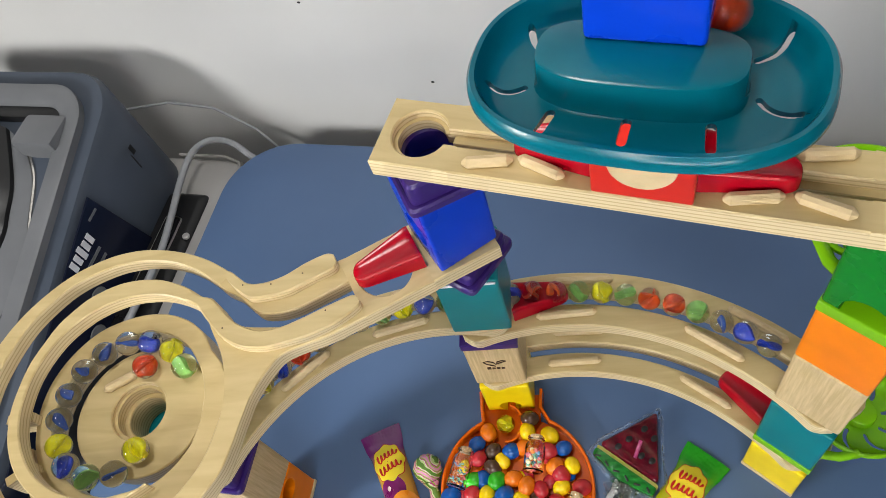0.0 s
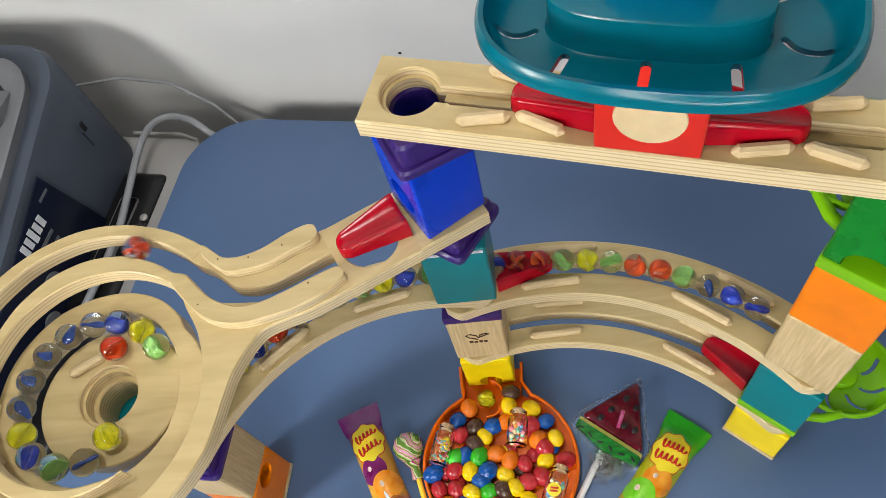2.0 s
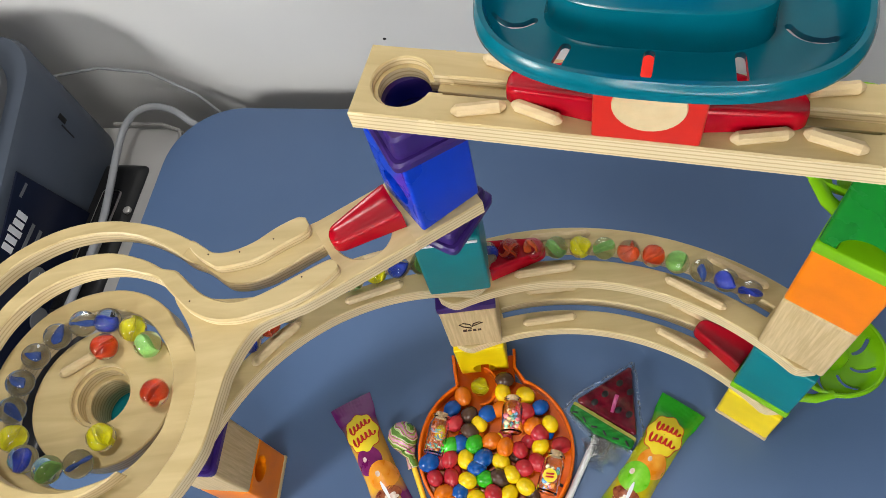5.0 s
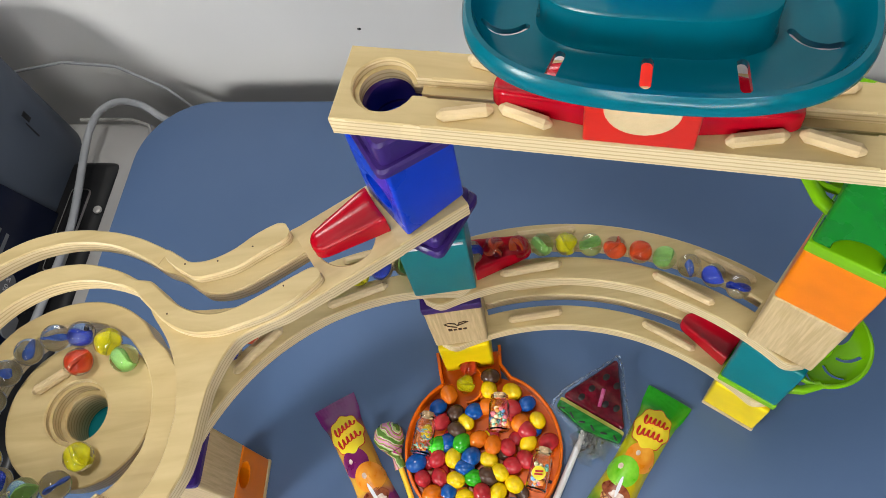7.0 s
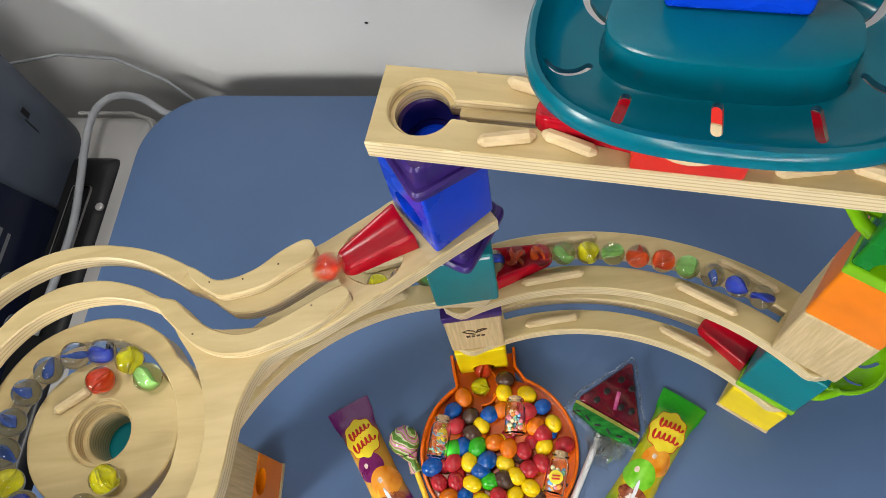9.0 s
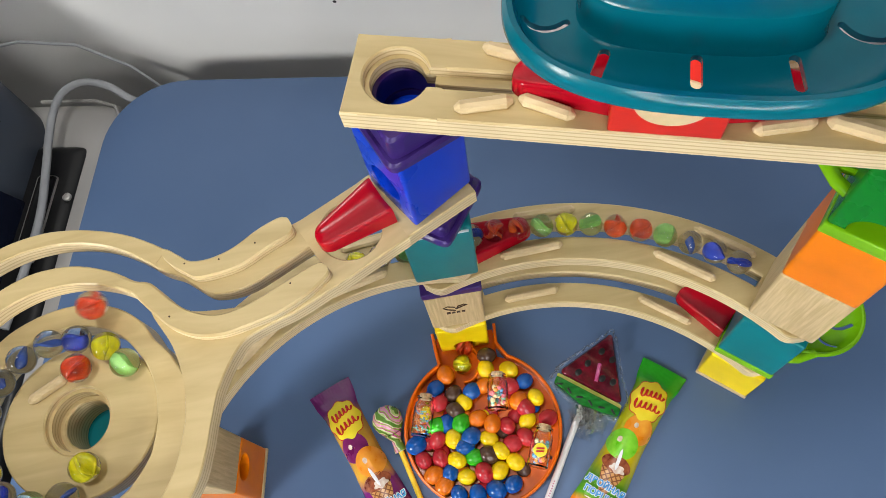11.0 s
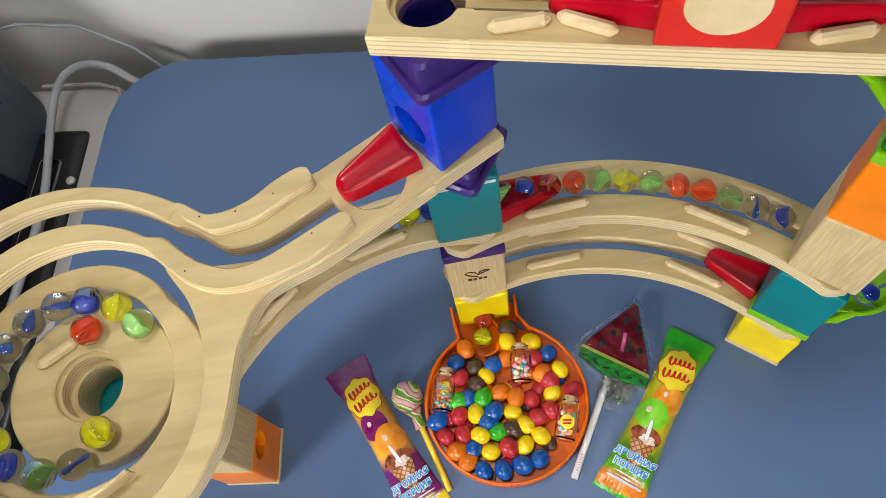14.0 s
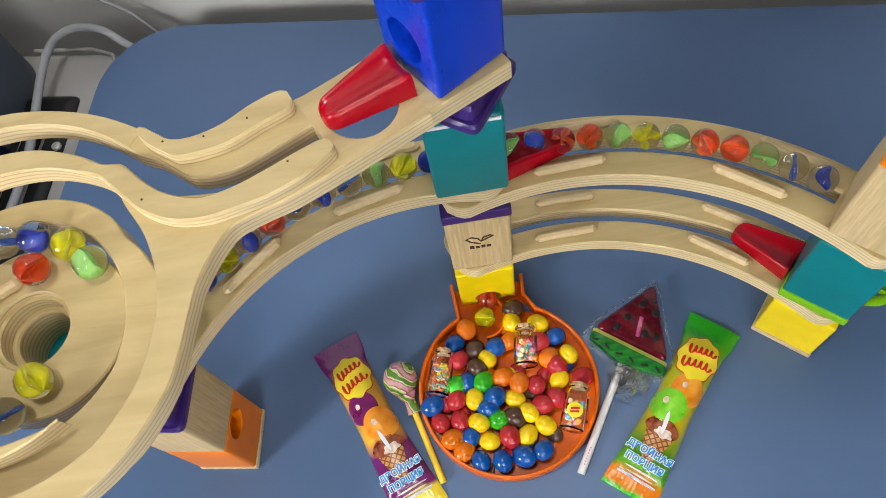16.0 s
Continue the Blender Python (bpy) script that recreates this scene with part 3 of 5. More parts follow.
def lime_bowl(centre, r, z, toward):
    """A shallow slotted dish joined by two arms to a tower."""
    ob = thing("catch_dish", pose(centre[0], centre[1], z), "lime green plastic catch dish with curved slits beside a block", "dish", "lime dishes")
    prof = [(r - 0.0004, 0.0112), (r + 0.0003, 0.0131), (r + 0.0016, 0.0138), (r + 0.0029, 0.0131), (r + 0.0034, 0.0116), (r + 0.0026, 0.0096), (r + 0.0012, 0.0085), (r - 0.001, 0.0045), (r - 0.0055, 0.0008), (r - 0.011, 0.0), (0.004, 0.0), (0.004, 0.002), (r - 0.0115, 0.002), (r - 0.0068, 0.0028), (r - 0.0030, 0.0060)]
    rings = [[(q * math.cos(2 * math.pi * k / 64), q * math.sin(2 * math.pi * k / 64), h) for k in range(64)] for q, h in prof]
    dish = part("dish", loft(rings + rings[:1], caps=False), LIME, ob)
    bmesh_dish = bmesh.new()
    bmesh_dish.from_mesh(dish.data)
    bmesh.ops.remove_doubles(bmesh_dish, verts=bmesh_dish.verts, dist=1e-6)
    bmesh_dish.to_mesh(dish.data)
    bmesh_dish.free()
    part("hub", lathe([(0.0108, 0.001), (0.0105, 0.007), (0.0100, 0.0088), (0.0085, 0.0098), (0.001, 0.0098)], 32), LIME, ob)
    tool = bmesh.new()
    for k in range(8):
        a = 2 * math.pi * k / 8

        def spot(q, turn):
            return (q * math.cos(a + turn), q * math.sin(a + turn))
        slot_tool(bent(spot(0.0155, 0.0), spot(0.0220, 0.10), spot(0.0285, 0.30)), 0.0014, -0.004, 0.0085, tool)
    cut(dish, tool)
    d = Vector((toward[0] - centre[0], toward[1] - centre[1], 0)).normalized()
    s = Vector((-d.y, d.x, 0))
    for side in (-1, 1):
        p0 = d * (r * 0.55) + s * side * r * 0.85
        p1 = d * (r + 0.012) + s * side * 0.019
        part("arm", tube([p0 + Vector((0, 0, 0.0105)), (p0 + p1) / 2 + s * side * 0.003 + Vector((0, 0, 0.0105)), p1 + Vector((0, 0, 0.009))], 0.0034, 10), LIME, ob)


# ---- the spiral ----
def spiral(ramp):
    ob = thing("spiral_track", pose(0, 0, 0), "birch plywood spiral track with a ramp and a centre hole", "marble track")
    z1, z0 = RAMP, RAMP - 0.011
    cx, cy = SPIRAL

    def P(a, r):
        return (cx + r * math.cos(radians(a)), cy + r * math.sin(radians(a)), 0)
    outer = [(50, 0.1015), (58, 0.1012), (68, 0.1016), (78, 0.1022), (87, 0.1035), (96, 0.1049), (106, 0.1056), (120, 0.1055), (140, 0.104), (180, 0.1015), (230, 0.0995), (300, 0.0965), (329, 0.0930), (341, 0.0898), (350, 0.0892), (357, 0.0904), (362, 0.094), (367.4, 0.1002), (371, 0.1078)]
    inner = [(40, 0.0895), (58, 0.0907), (64, 0.0916), (74, 0.093), (84, 0.0942), (94, 0.0953), (104, 0.0962), (124, 0.0962), (140, 0.094), (165, 0.0895), (200, 0.085), (250, 0.081), (290, 0.0818), (308, 0.0823), (323, 0.0798), (338, 0.0770), (353, 0.0741), (369, 0.0716), (383, 0.0702), (398, 0.0700), (410, 0.0705)]
    ring_st = []
    for k in range(90):
        a = 52 + (334 - 52) * k / 89
        ring_st.append((P(a, lerp_table(inner, a)), P(a, lerp_table(outer, a)), z0, z1))
    mo = [(32, 0.083), (44, 0.0795), (57, 0.0786), (70, 0.0797), (86, 0.0815), (102, 0.0821), (117, 0.0809), (133, 0.0777), (150, 0.0735), (175, 0.0705), (255, 0.0675), (285, 0.0650), (304, 0.0632)]
    mi = [(32, 0.0726), (50, 0.0718), (70, 0.0705), (92, 0.0694), (115, 0.0685), (135, 0.0672), (160, 0.065), (180, 0.0632), (220, 0.0605), (255, 0.0590), (285, 0.0605), (304, 0.0628)]
    st = []
    for k in range(80):
        a = 30 + (304 - 30) * k / 79
        st.append((P(a, lerp_table(mi, a)), P(a, lerp_table(mo, a)), z0 - 0.001, z1 - 0.0015))
    part("middle_ring", ribbon(st), PLY, ob)
    # the sunk band that winds from the outer groove down to the low rim
    fz = 0.236
    band_in = [(200, 0.0680), (262, 0.0630), (300, 0.0570), (330, 0.0545), (340, 0.0525), (360, 0.0497), (380, 0.0487), (398, 0.0485)]
    band_out = [(200, 0.0690), (262, 0.0760), (308, 0.0815), (325, 0.0785), (340, 0.0745), (355, 0.0700), (370, 0.0660), (382, 0.0628), (398, 0.0594)]
    rim_in = [(38, 0.0485), (60, 0.0505), (90, 0.0525), (150, 0.0545), (250, 0.0545), (300, 0.0530), (325, 0.0525)]
    rim_out = [(38, 0.0594), (52, 0.0625), (67, 0.0643), (82, 0.0654), (97, 0.0660), (112, 0.0667), (126, 0.0680), (160, 0.0680), (200, 0.0660), (260, 0.0640), (300, 0.0600), (325, 0.0556)]
    st = []
    for k in range(60):
        a = 200 + (398 - 200) * k / 59
        st.append((P(a, lerp_table(band_in, a)), P(a, lerp_table(band_out, a)), fz - 0.010, lerp_table([(200, 0.2505), (262, 0.2510), (330, 0.2462), (398, 0.2440)], a)))
    for k in range(1, 60):
        a = 38 + (325 - 38) * k / 59
        st.append((P(a, lerp_table(rim_in, a)), P(a, lerp_table(rim_out, a)), fz - 0.010, 0.2440 - 0.004 * k / 59))
    part("low_rim", ribbon(st), PLY, ob)
    part("low_floor", drilled(lambda a: 0.0425 + 0.0042 * max(0.0, math.cos(a + 0.1)), 0.0165, fz - 0.012, fz, 72, at=(cx + 0.0005, cy + 0.0005), step=0.002, depth=0.004), PLY, ob)
    part("hole_collar", drilled(lambda a: 0.0205, 0.0135, fz - 0.0355, fz - 0.0123, 48, at=(cx + 0.0005, cy + 0.0005)), PLY, ob)
    for a in (185, 215):
        part("bridge", box(0.018, 0.006, z0 - 0.02, z0 - 0.002, 0.0005), PLY, ob, "", pose(*P(a, 0.072)[:2], 0, 0, 0, a))
    dowel(ob, -0.2225, 0.2466, radians(28), fz, 0.024, 0.003)
    # ramp board from the blue block, in the ramp's own frame: x runs back towards the tower
    bm = bmesh.new()

    def R(a, b):
        q = ramp @ Vector((-a, -b, 0))
        return (q.x, q.y, 0)
    slot = 0.0055
    ribbon([(R(-0.0178, -0.0235), R(-0.0178, 0.0228), z0, z1), (R(0.0269, -0.0235), R(0.0269, 0.0228), z0, z1)], bm=bm)
    ribbon([(R(0.0731, -0.0236), R(0.0731, -slot), z0, z1), (R(0.0900, -0.0232), R(0.0900, -slot), z0, z1)], bm=bm)
    ribbon([(R(0.0731, slot), R(0.0731, 0.0228), z0, z1), (R(0.088, slot), R(0.088, 0.0226), z0, z1), (R(0.100, slot), R(0.100, 0.0220), z0, z1), (R(0.120, slot - 0.003), R(0.111, 0.0200), z0, z1)], bm=bm)
    part("ramp_board", bm, PLY, ob)
    part("drilled_board", drilled(square(0.0231), 0.0172, z0, z1, 64, sharp=(0.0, math.pi)), PLY, ob, "", ramp @ pose(-0.050, 0, 0))
    neck = [(R(0.088, 0.0226), R(0.088, slot)), (R(0.100, 0.0220), R(0.100, slot)), (R(0.1125, 0.0200), R(0.108, 0.0075)), (P(11, 0.1082), P(27, 0.0895)), (P(7.4, 0.1002), P(36, 0.081)), (P(2.1, 0.094), P(42, 0.0760)), (P(-3.5, 0.0903), P(39, 0.0702)), (P(-9.6, 0.0892), P(20, 0.0704)), (P(-13.7, 0.0891), P(3, 0.0724)), (P(-19.5, 0.0901), P(-12, 0.0751))]
    path = list(reversed(eased(neck)))
    sunk = [0.0003 * max(0.0, (k - len(path) + 20) / 19) for k in range(len(path))]
    part("outer_ring", ribbon(ring_st + [(b, a, z0 + d, z1 - d) for (a, b), d in zip(path, sunk)]), PLY, ob)
    # raised lips beside the ramp
    far = [((-0.0738, 0.3106, 0), (-0.0707, 0.3036, 0)), ((-0.0792, 0.3113, 0), (-0.0731, 0.2993, 0)), ((-0.0912, 0.3062, 0), (-0.0856, 0.2935, 0)), ((-0.1043, 0.2983, 0), (-0.1004, 0.2861, 0)), ((-0.1173, 0.2942, 0), (-0.1145, 0.2834, 0)), ((-0.1279, 0.2945, 0), (-0.1247, 0.2834, 0)), ((-0.1345, 0.2989, 0), (-0.1312, 0.2875, 0)), ((-0.1401, 0.3033, 0), (-0.1368, 0.2917, 0)), ((-0.1430, 0.3047, 0), (-0.1404, 0.2952, 0)), ((-0.1442, 0.3037, 0), (-0.1426, 0.2980, 0))]
    board = [((-0.0845, 0.3052, 0), (-0.0770, 0.2862, 0)), ((-0.0940, 0.3002, 0), (-0.0877, 0.2810, 0)), ((-0.1045, 0.2945, 0), (-0.0975, 0.2768, 0)), ((-0.1151, 0.2912, 0), (-0.1085, 0.2748, 0)), ((-0.1255, 0.2915, 0), (-0.1200, 0.2762, 0)), ((-0.1320, 0.2958, 0), (-0.1280, 0.2820, 0)), ((-0.1385, 0.3008, 0), (-0.1365, 0.2890, 0)), (P(52, 0.1013), P(49, 0.0903)), (P(59, 0.1012), P(57, 0.0908)), (P(66, 0.1015), P(66, 0.0919))]
    part("far_bend", ribbon([(a, b, z0, z1 - 0.0002) for a, b in eased(board)]), PLY, ob)
    part("far_lip", ribbon([(a, b, z1, z1 + 0.006) for a, b in eased(far)], 0.0012), PLY, ob)
    near = [((-0.0559, 0.2795, 0), (-0.0532, 0.2757, 0)), ((-0.0596, 0.2805, 0), (-0.0545, 0.2716, 0)), ((-0.0725, 0.2752, 0), (-0.0668, 0.2623, 0)), ((-0.0889, 0.2676, 0), (-0.0818, 0.2555, 0)), ((-0.1015, 0.2628, 0), (-0.0964, 0.2517, 0)), ((-0.1152, 0.2612, 0), (-0.1112, 0.2492, 0)), ((-0.1291, 0.2662, 0), (-0.1260, 0.2512, 0)), ((-0.1384, 0.2734, 0), (-0.1387, 0.2581, 0)), ((-0.1447, 0.2800, 0), (-0.1476, 0.2669, 0)), ((-0.1512, 0.2863, 0), (-0.1557, 0.2757, 0)), (P(55, 0.0784), P(53, 0.0718)), (P(64, 0.0788), P(63, 0.0712))]
    lip = eased(near)
    drop = [min(1.0, max(0.0, (k - len(lip) + 17) / 16)) for k in range(len(lip))]
    for x, y in ((-0.0920, 0.2980), (-0.1120, 0.2920), (-0.1310, 0.2930), (-0.0740, 0.2710), (-0.1390, 0.2640)):
        part("nail", lathe([(0.0005, 0), (0.0005, 0.0004), (0.0002, 0.0005)], 8), BROWN_INK, ob, "dark nail head", pose(x, y, z1 + 0.0059))
    part("near_lip", ribbon([(a, b, z0, z1 + 0.006 - 0.0072 * d * d * (3 - 2 * d)) for (a, b), d in zip(lip, drop)], 0.0012), PLY, ob)


build_run()

# ---- marbles ----
def glow_free(name, c):
    return mixed(name, tuple(v * 0.85 for v in c), tuple(min(1, v * 1.15) for v in c), 0.35, 300, bump=0.0)


SWIRL = {
    "blue": glow_free("blue_vane", (0.015, 0.05, 0.55)),
    "red": glow_free("red_vane", (0.8, 0.075, 0.01)),
    "orange": glow_free("orange_vane", (0.85, 0.1, 0.01)),
    "green": glow_free("green_vane", (0.36, 0.66, 0.2)),
    "yellow": glow_free("yellow_vane", (0.85, 0.8, 0.01)),
    "pale": glow_free("pale_blue_vane", (0.05, 0.12, 0.5)),
}
GLASS = {
    "blue": glass("clear_glass_marble", (0.9, 0.92, 0.9)),
    "red": glass("warm_glass_marble", (0.98, 0.9, 0.86)),
    "orange": glass("amber_glass_marble", (0.98, 0.94, 0.88)),
    "green": glass("green_glass_marble", (0.82, 0.96, 0.74)),
    "yellow": glass("yellow_glass_marble", (0.98, 0.98, 0.85)),
    "pale": glass("grey_glass_marble", (0.84, 0.85, 0.8)),
}
WORDS = {"blue": "clear glass marble with a blue swirl", "red": "clear glass marble with a red swirl", "orange": "clear glass marble with an orange swirl",
         "green": "pale green glass marble with milky swirl", "yellow": "clear glass marble with yellow swirl", "pale": "clear glass marble with blue streak"}
MR = 0.008
FIRST = {}


def vanes(n, width, twist, bend):
    """Twisted leaves of colour that run through the middle of a marble."""
    bm = bmesh.new()
    cols = 9
    for k in range(n):
        rings = []
        for i in range(15):
            w = -1 + 2 * i / 14
            z = w * MR * 0.72
            reach = MR * width * math.sqrt(max(0.015, 1 - w * w)) * (1 + 0.15 * math.sin(3 * w + k))
            a = math.pi * k / n + twist * w
            d = Vector((math.cos(a), math.sin(a), 0))
            s = Vector((-d.y, d.x, 0))
            ring = []
            for side in (1, -1):
                for j in range(cols):
                    f = (-1 + 2 * j / (cols - 1)) * side
                    thick = 0.0003 * side * (1 - abs(f) * 0.8)
                    ring.append(d * reach * f + s * (thick + bend * MR * math.sin(f * 2.6) * math.cos(w * 1.5)) + Vector((0, 0, z)))
            rings.append(ring)
        loft(rings, bm=bm)
    return bm


def marble(colour, at, turn=(0, 0, 0), where="in the marble run"):
    m = pose(*at, *turn)
    if colour not in FIRST:
        ob = thing("marble", m, WORDS[colour] + " " + where, "marble", "marbles")
        part("glass", ball(MR, u=32, v=18), GLASS[colour], ob, smooth=180)
        n, w, tw, be = {"blue": (1, 0.52, 0.6, 0.35), "red": (2, 0.66, 0.5, 0.3), "orange": (2, 0.62, 0.5, 0.3), "green": (1, 0.68, 0.4, 0.35), "yellow": (2, 0.66, 0.5, 0.3), "pale": (1, 0.26, 0.9, 0.16)}[colour]
        part("swirl", vanes(n, w, tw, be), SWIRL[colour], ob, "coloured glass swirl", smooth=60)
        FIRST[colour] = ob
        return ob
    ob = copy_thing(FIRST[colour], m)
    return tagged(ob, WORDS[colour] + " " + where)


rng = random.Random(5)


def any_turn():
    return (rng.uniform(0, 360), rng.uniform(0, 360), rng.uniform(0, 360))


PITCH = 0.0165


def queue_at(i):
    """Place of the i-th marble of the queue, counted back from the far end; 0 is next to fall."""
    s = i * PITCH
    right = math.radians(49.1) + s / 0.2075
    if s <= 0.168:
        r = 0.2075
        lift = max(0.0, min(1.0, (s - 0.145) / 0.03)) * 0.0075
        return (RIGHT_ARC[0][0] + r * math.cos(right), RIGHT_ARC[0][1] + r * math.sin(right), MID + 0.0066 + lift)
    if s < 0.228:
        w = (s - 0.168) / 0.06
        a = queue_at(0.168 / PITCH)
        b = queue_at(0.2281 / PITCH)
        return tuple(u + (v - u) * w for u, v in zip(a, b))
    a = math.radians(88.5) + (s - 0.2281) / 0.184
    r = 0.1845
    return (LEFT_ARC[0][0] + r * math.cos(a), LEFT_ARC[0][1] + r * math.sin(a), LEFT_TOP + 0.0066)


QUEUE = ["blue", "blue", "pale", "green", "orange", "orange", "green", "yellow", "green", "orange", "red", "blue", "green", "pale", "green", "blue", "yellow", "green", "pale", "blue", "pale", "red", "blue", "yellow", "blue", "green"]
QUEUED = [marble(c, queue_at(i - 1 + 1), any_turn(), "queued on the curved rail") for i, c in enumerate(QUEUE)]

for c, x, y in (("green", -1758, 2524), ("yellow", -1873, 2640), ("blue", -2044, 2708), ("pale", -2206, 2710), ("pale", -2358, 2643), ("pale", -2472, 2527), ("pale", -2536, 2367),
                ("pale", -2550, 2203), ("yellow", -2497, 2035), ("blue", -2407, 1911), ("green", -2245, 1838), ("pale", -2064, 1854), ("yellow", -1956, 1992), ("red", -2037, 2540)):
    marble(c, (x / 1e4, y / 1e4, 0.244), any_turn(), "resting in the spiral track")
marble("yellow", (-0.0008, 0.2838, 0.0112), any_turn(), "in the candy dish")
RUNNER_A = marble("red", (0.135, 0.285, 0.446), any_turn(), "rolling through the run")
RUNNER_B = marble("red", (0.126, 0.29, 0.52), any_turn(), "rolling through the run")
RUNNER_C = marble("red", (0.1, 0.29, 0.52), any_turn(), "rolling through the run")


# ---- the candy dish ----
DISH = (0.0075, 0.229)


def build_dish():
    ob = thing("candy_dish", pose(0, 0, 0), "orange plastic catch dish full of coloured candies", "dish")
    r, h = 0.0645, 0.0135
    cx, cy = DISH
    gap0, gap1 = radians(62), radians(116)
    n = 60

    def P(a, q):
        return Vector((cx + q * math.cos(a), cy + q * math.sin(a), 0))
    floor = [[P(2 * math.pi * k / 64, q) + Vector((0, 0, z)) for k in range(64)] for q, z in ((r - 0.004, 0.0006), (r - 0.002, 0.0006), (r - 0.002, 0.0024), (0.002, 0.0024))]
    part("floor_plate", loft(floor), DISH_ORANGE, ob)
    st = [(P(gap1 + (2 * math.pi + gap0 - gap1) * k / n, r - 0.0026), P(gap1 + (2 * math.pi + gap0 - gap1) * k / n, r), 0.0, h) for k in range(n + 1)]
    part("rim", ribbon(st, 0.0009), DISH_ORANGE, ob)
    a, b = P(gap1, r - 0.001), P(gap0, r - 0.001)
    for name, pts in (("neck_wall", [a, Vector((-0.0215, 0.297, 0)), Vector((-0.0225, 0.314, 0))]), ("neck_wall", [b, Vector((0.0305, 0.297, 0)), Vector((0.0315, 0.314, 0))])):
        st = []
        for i, p in enumerate(pts):
            d = (pts[min(i + 1, 2)] - pts[max(i - 1, 0)]).normalized()
            s = Vector((-d.y, d.x, 0)) * 0.0013
            st.append((p - s, p + s, 0.0, h))
        part(name, ribbon(st, 0.0006), DISH_ORANGE, ob)
    part("neck_floor", box(0.05, 0.034, 0.0004, 0.0022, 0.0004, at=(0.0045, 0.2955)), DISH_ORANGE, ob)
    hook = []
    for k in range(15):
        w = k / 14
        ang = radians(75 - 175 * w)
        q = Vector((0.0005, 0.2845, 0)) + Vector((math.cos(ang) * 0.0135, math.sin(ang) * 0.0165, 0))
        hook.append(q)
    st = []
    for i, p in enumerate(hook):
        d = (hook[min(i + 1, 14)] - hook[max(i - 1, 0)]).normalized()
        s = Vector((-d.y, d.x, 0)) * 0.001
        st.append((p - s, p + s, 0.002, 0.0125))
    part("curled_guide", ribbon(st, 0.0006), DISH_ORANGE, ob)
    for ang in (-32, 200, 80, 250):
        part("slit", box(0.009, 0.0026, 0.0023, 0.0028, 0.0003), BLACK, ob, "dark slit in the floor", pose(cx + 0.056 * math.cos(radians(ang)), cy + 0.056 * math.sin(radians(ang)), 0, 0, 0, ang))


build_dish()

SHELL = {"yellow": (0.8, 0.55, 0.003), "blue": (0.003, 0.075, 0.33), "red": (0.42, 0.02, 0.028), "orange": (0.66, 0.15, 0.004), "green": (0.03, 0.36, 0.012), "brown": (0.07, 0.035, 0.022)}
SPOTS = {
    "yellow": [(181, 2763), (371, 2726), (-41, 2517), (547, 2456), (446, 2285), (112, 2192), (-175, 2234), (190, 2079), (290, 1977), (-171, 2061), (-113, 1924), (154, 1930)],
    "blue": [(481, 2607), (-261, 2674), (38, 2597), (-221, 2364), (-29, 2227), (-87, 2152), (-242, 1971), (-194, 1801), (-45, 1779), (104, 1791), (246, 1812), (-482, 2229)],
    "red": [(-244, 2536), (448, 2388), (278, 2270), (-305, 2242), (-300, 2095), (-438, 2105), (293, 2121), (33, 1932), (614, 2276), (407, 2156), (349, 2585)],
    "orange": [(-161, 2769), (49, 2364), (159, 2300), (-368, 1976), (-301, 1884), (403, 2456), (137, 2626)],
    "green": [(-93, 2349), (-27, 2064), (-287, 2353)],
    "brown": [(207, 2874), (-123, 2604), (-124, 2462), (93, 2062)],
}


def build_candies():
    low = random.Random(11)
    for name, c in SHELL.items():
        mat = mixed(name + "_candy_shell", tuple(v * 0.9 for v in c), tuple(min(1, v * 1.08) for v in c), 0.24, 250, bump=0.035, bump_scale=200, coat=0.35)
        first = None
        for x, y in SPOTS[name]:
            big = low.uniform(0.93, 1.1)
            m = pose(x / 1e4, y / 1e4, 0.0098 + low.uniform(0, 0.0022), low.uniform(-18, 18), low.uniform(-18, 18), low.uniform(0, 180)) @ Matrix.Diagonal((big, big, big, 1))
            if first is None:
                first = solid("candy", ball(0.0069, 1.2, 1.0, 0.96, 24, 14), mat, m, name + " sugar-shelled candy in the orange dish", "candy", "candies in the dish", smooth=180)
            else:
                ob = first.copy()
                scene.collection.objects.link(ob)
                ob.matrix_basis = m
    # a lower layer that shows in the gaps
    made = {ob.data.materials[0].name.split("_")[0]: ob for ob in scene.objects if ob.name.startswith("candy") and ob.type == "MESH" and ob.parent is None and "." not in ob.name or ob.name.startswith("candy.") and ob.parent is None}
    for k in range(26):
        a, q = low.uniform(0, 6.28), 0.054 * math.sqrt(low.uniform(0.02, 1))
        src = made[low.choice(["red", "brown", "orange", "yellow", "blue", "red"])]
        ob = src.copy()
        scene.collection.objects.link(ob)
        tagged(ob, src.data.materials[0].name.split("_")[0] + " sugar-shelled candy low in the orange dish")
        ob.matrix_basis = pose(DISH[0] + q * math.cos(a), DISH[1] + q * math.sin(a), 0.0068, low.uniform(-8, 8), low.uniform(-8, 8), low.uniform(0, 180)) @ Matrix.Diagonal((0.85, 0.85, 0.7, 1))


build_candies()

